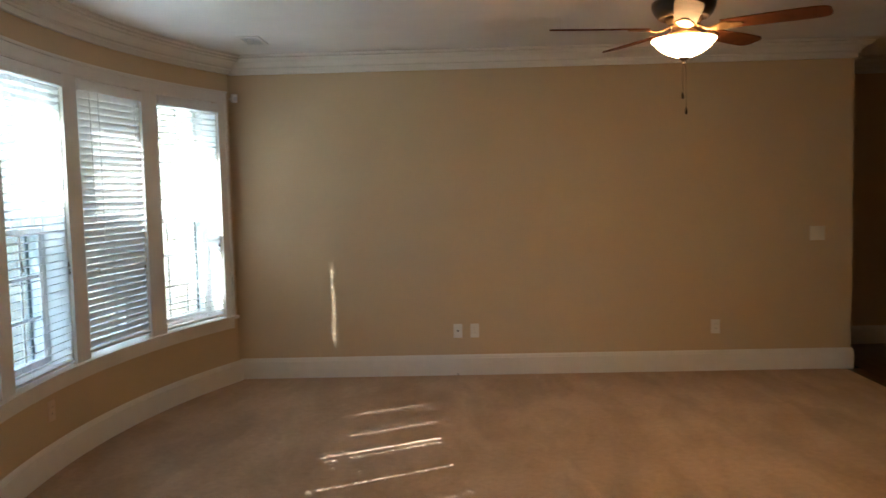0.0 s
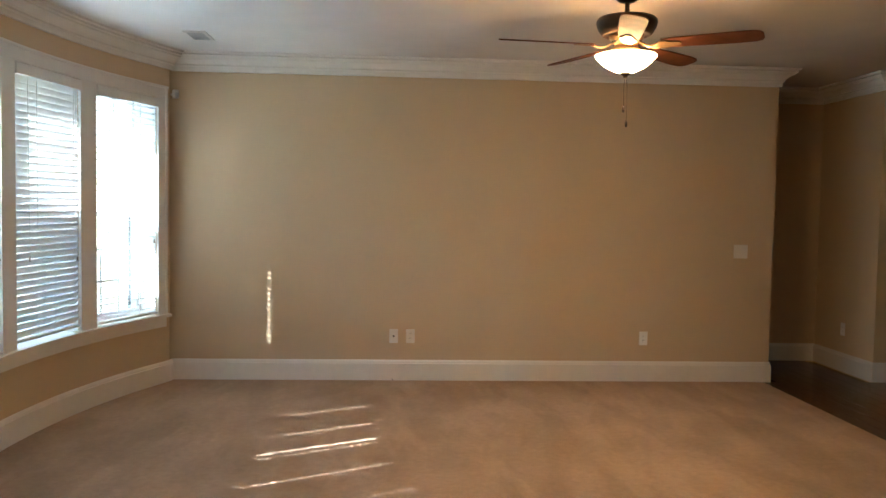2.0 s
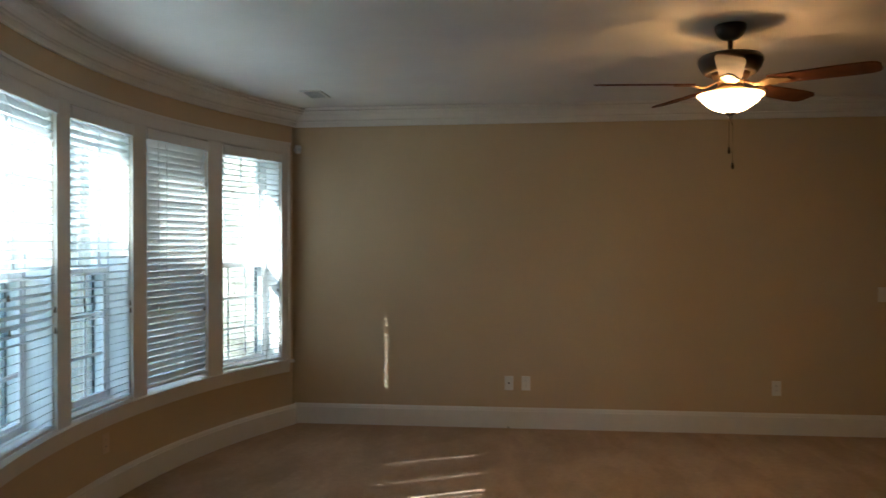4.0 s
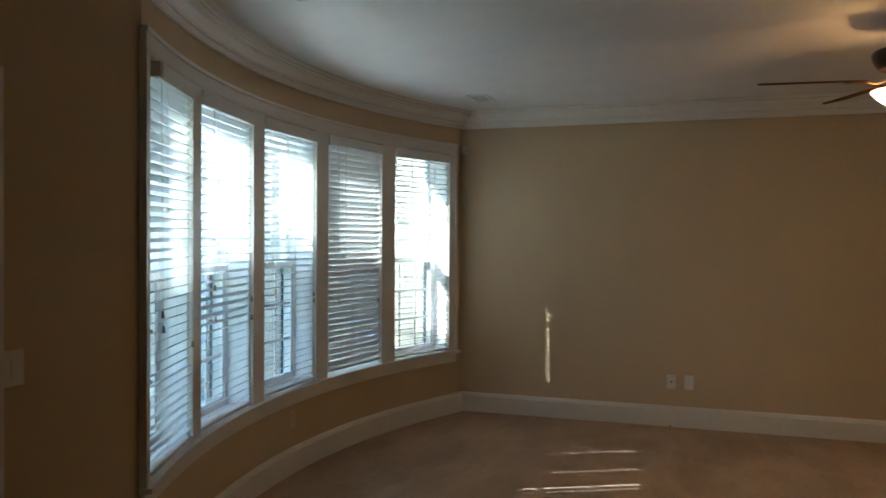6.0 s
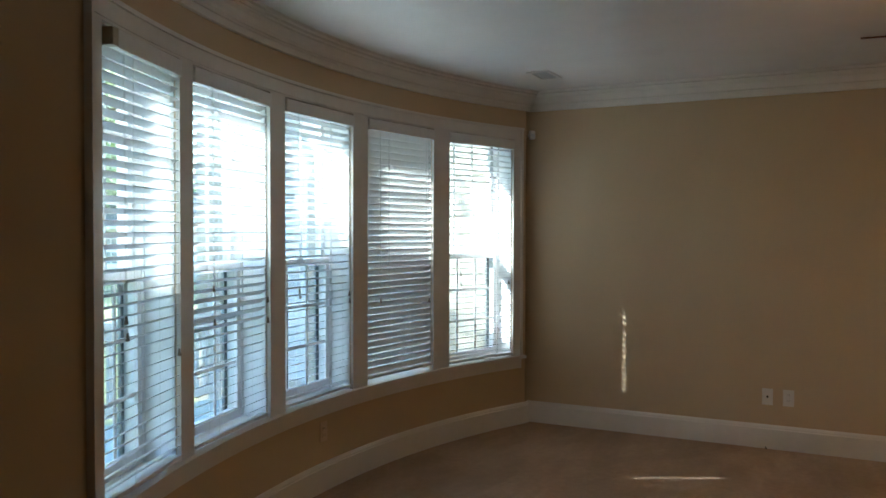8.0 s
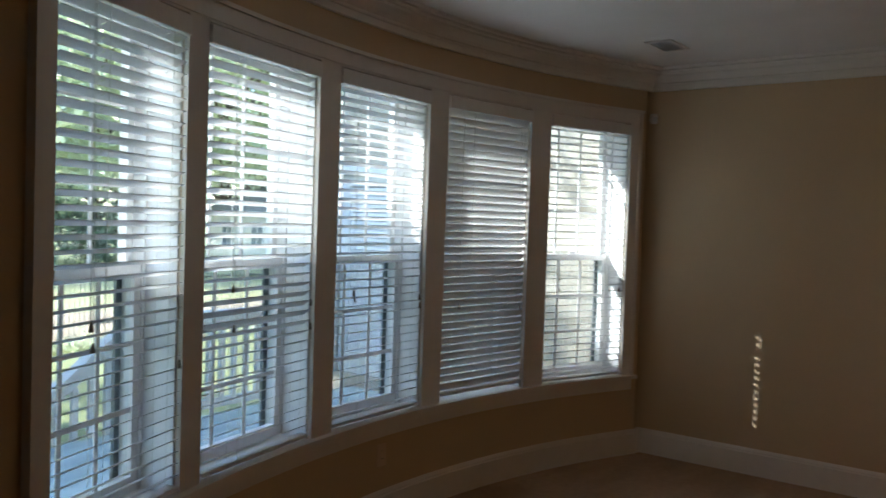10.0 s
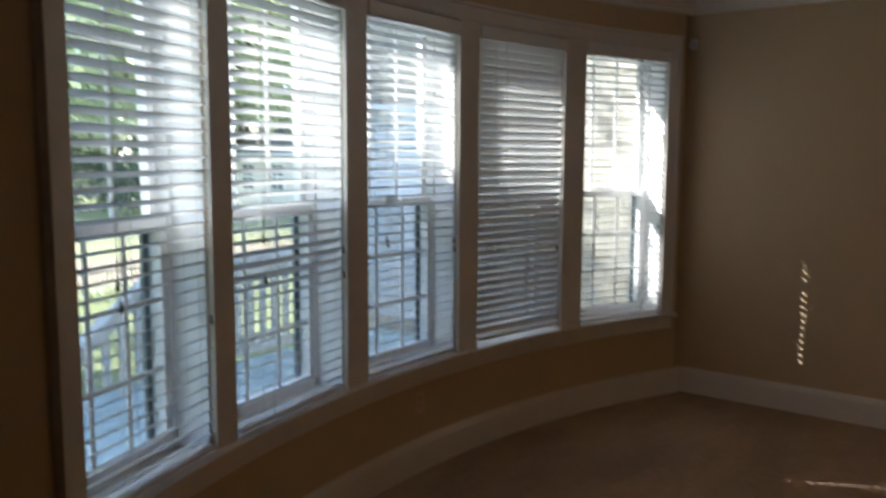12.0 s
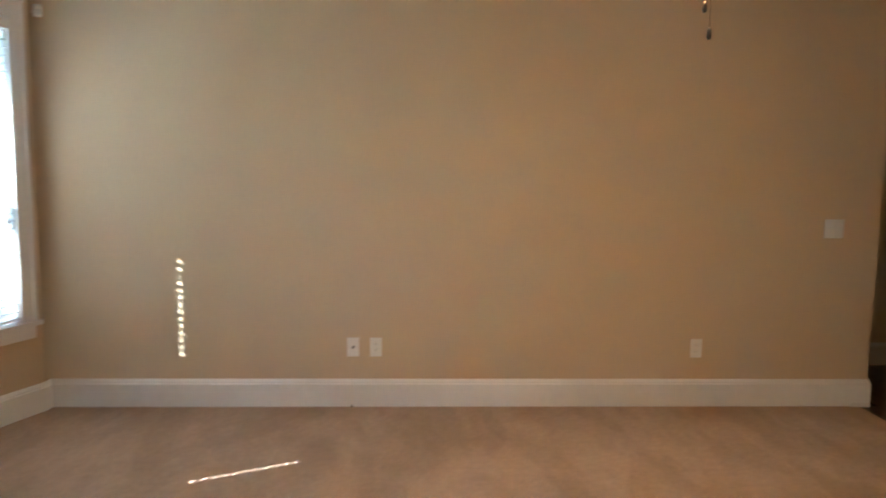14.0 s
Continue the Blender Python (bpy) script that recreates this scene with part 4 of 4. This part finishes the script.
box(bm, -30.0, -17.2, -20, 40, GZ - 0.2, GZ + 0.012)
structure("dry_ground", bm, DRY, "pale sunlit dry grass beyond the fence", "ground")
vs, fs = [], []
for i in range(5200):
    y = rng.uniform(-6, 20)
    hump = 0.12 + 0.12 * math.sin(y * 2.3) * math.sin(y * 0.9 + 1)
    p = Vector((-12.0 + rng.gauss(0, 0.22), y, GZ + 0.05 + abs(rng.gauss(0, hump))))
    q = Euler((rng.uniform(0, 6.3), rng.uniform(0, 6.3), rng.uniform(0, 6.3))).to_matrix()
    k = len(vs)
    vs += [p + q @ Vector(c2) * rng.uniform(0.04, 0.08) for c2 in ((-1, 0, 0), (0, -0.55, 0.1), (1, 0, 0), (0, 0.55, 0.1))]
    fs.append((k, k + 1, k + 2, k + 3))
me = bpy.data.meshes.new("low_planting")
me.from_pydata(vs, [], fs)
me.materials.append(LEAF)
tagged(new("low_planting", me), "low green ground-cover plants edging the mulch bed", "plants", kind="stuff")

# tall mixed hedge at the far side of the garden
vs, fs = [], []
for i in range(15000):
    f = rng.random()
    top = 3.0 + 0.7 * math.sin(f * 19) + 0.5 * math.sin(f * 47 + 1)
    z = top * math.sqrt(rng.random()) + rng.gauss(0, 0.12)
    p = Vector((-36.5 + 3.0 * f + rng.gauss(0, 0.5) * (1.1 - 0.2 * z), -2.0 + 19.5 * f + rng.gauss(0, 0.3), GZ + max(0.05, z)))
    q = Euler((rng.uniform(0, 6.3), rng.uniform(0, 6.3), rng.uniform(0, 6.3))).to_matrix()
    k = len(vs)
    r = rng.uniform(0.1, 0.2)
    vs += [p + q @ Vector(c2) * r for c2 in ((-1, 0, 0), (0, -0.55, 0.1), (1, 0, 0), (0, 0.55, 0.1))]
    fs.append((k, k + 1, k + 2, k + 3))
me = bpy.data.meshes.new("hedge")
me.from_pydata(vs, [], fs)
me.materials.append(HEDGE)
tagged(new("hedge", me), "tall dark green hedge beyond the dry lawn", "hedge", kind="stuff")

# dark metal garden fence
# black fence metal lifted towards grey, with the outdoor haze put into its colour
IRON_FENCE = mat("hazed_dark_metal", (0.06, 0.06, 0.055), 0.6, 0.3)
fence = thing("garden_fence", pose(-13.8, 3.0, GZ), "black metal picket fence across the lawn", "fence")
bm = bmesh.new()
box(bm, -0.006, 0.006, -0.006, 0.006, 0.0, 1.25)
picket = mesh_of("picket", bm, IRON_FENCE)
for i in range(110):
    piece("picket", picket, fence, pose(0, -4 + 0.11 * i, 0))
for z in (0.2, 1.1):
    bm = bmesh.new()
    box(bm, -0.015, 0.015, -4, 8.2, z, z + 0.03)
    part("rail", bm, IRON_FENCE, fence)


# neighbouring house beyond the garden
def neighbour(x, y, turn_deg):
    nb = thing("neighbour_house", pose(x, y, GZ, 0, 0, turn_deg), "low white sunlit neighbouring house before tall trees", "house")
    bm = bmesh.new()
    box(bm, -5.2, 5.2, 0, 8, 0, 2.9)
    part("wall", bm, NEIGHBOUR, nb)
    bm = bmesh.new()
    v = [bm.verts.new(c) for c in ((-5.6, -0.5, 2.8), (5.6, -0.5, 2.8), (5.6, 8.5, 2.8), (-5.6, 8.5, 2.8), (-4.4, 4, 4.7), (4.4, 4, 4.7))]
    for f in ((0, 1, 5, 4), (2, 3, 4, 5), (0, 4, 3), (1, 2, 5), (0, 3, 2, 1)):
        bm.faces.new([v[i] for i in f])
    part("roof", bm, ROOF, nb)
    part("gutter", rbox(-5.6, 5.6, -0.58, -0.5, 2.72, 2.84, 0.01), RAIL, nb)
    for xx in (-3.6, -1.2, 1.2, 3.6):
        wn = part("window", rbox(xx - 0.5, xx + 0.5, -0.06, 0.02, 0.9, 2.3, 0.01), RAIL, nb)
        for dx in (-0.23, 0.23):
            for dz in (0.36, 1.04):
                bm = bmesh.new()
                box(bm, xx + dx - 0.19, xx + dx + 0.19, -0.075, -0.058, 0.9 + dz - 0.29, 0.9 + dz + 0.29)
                part("pane", bm, DARK_PANE, wn)


neighbour(-29.5, 22.4, 0)

# ---------------------------------------------------------------- hardwood planks
rng = random.Random(5)
planks = {}
for i in range(27):
    x = 5.155 + 0.128 * i
    y = -9.2 - rng.uniform(0, 0.9)
    top = 1.02 if 5.2 <= x + 0.01 and x + 0.12 <= 6.16 else 0.0
    while y < top:
        length = rng.choice((0.9, 1.2, 1.5))
        y0, y1 = max(y, -13.2), min(y + length, top)
        key = round(y1 - y0, 3)
        if key > 0.02 and y0 >= -6.5:
            if key not in planks:
                bm = rbox(0.0006, 0.1274, 0.0006, key - 0.0006, -0.018, -0.004, 0.0015, 1)
                planks[key] = mesh_of("plank", bm, WOOD_FLOOR)
            piece("plank", planks[key], wood_floor, pose(x, y0, 0))
        y += length
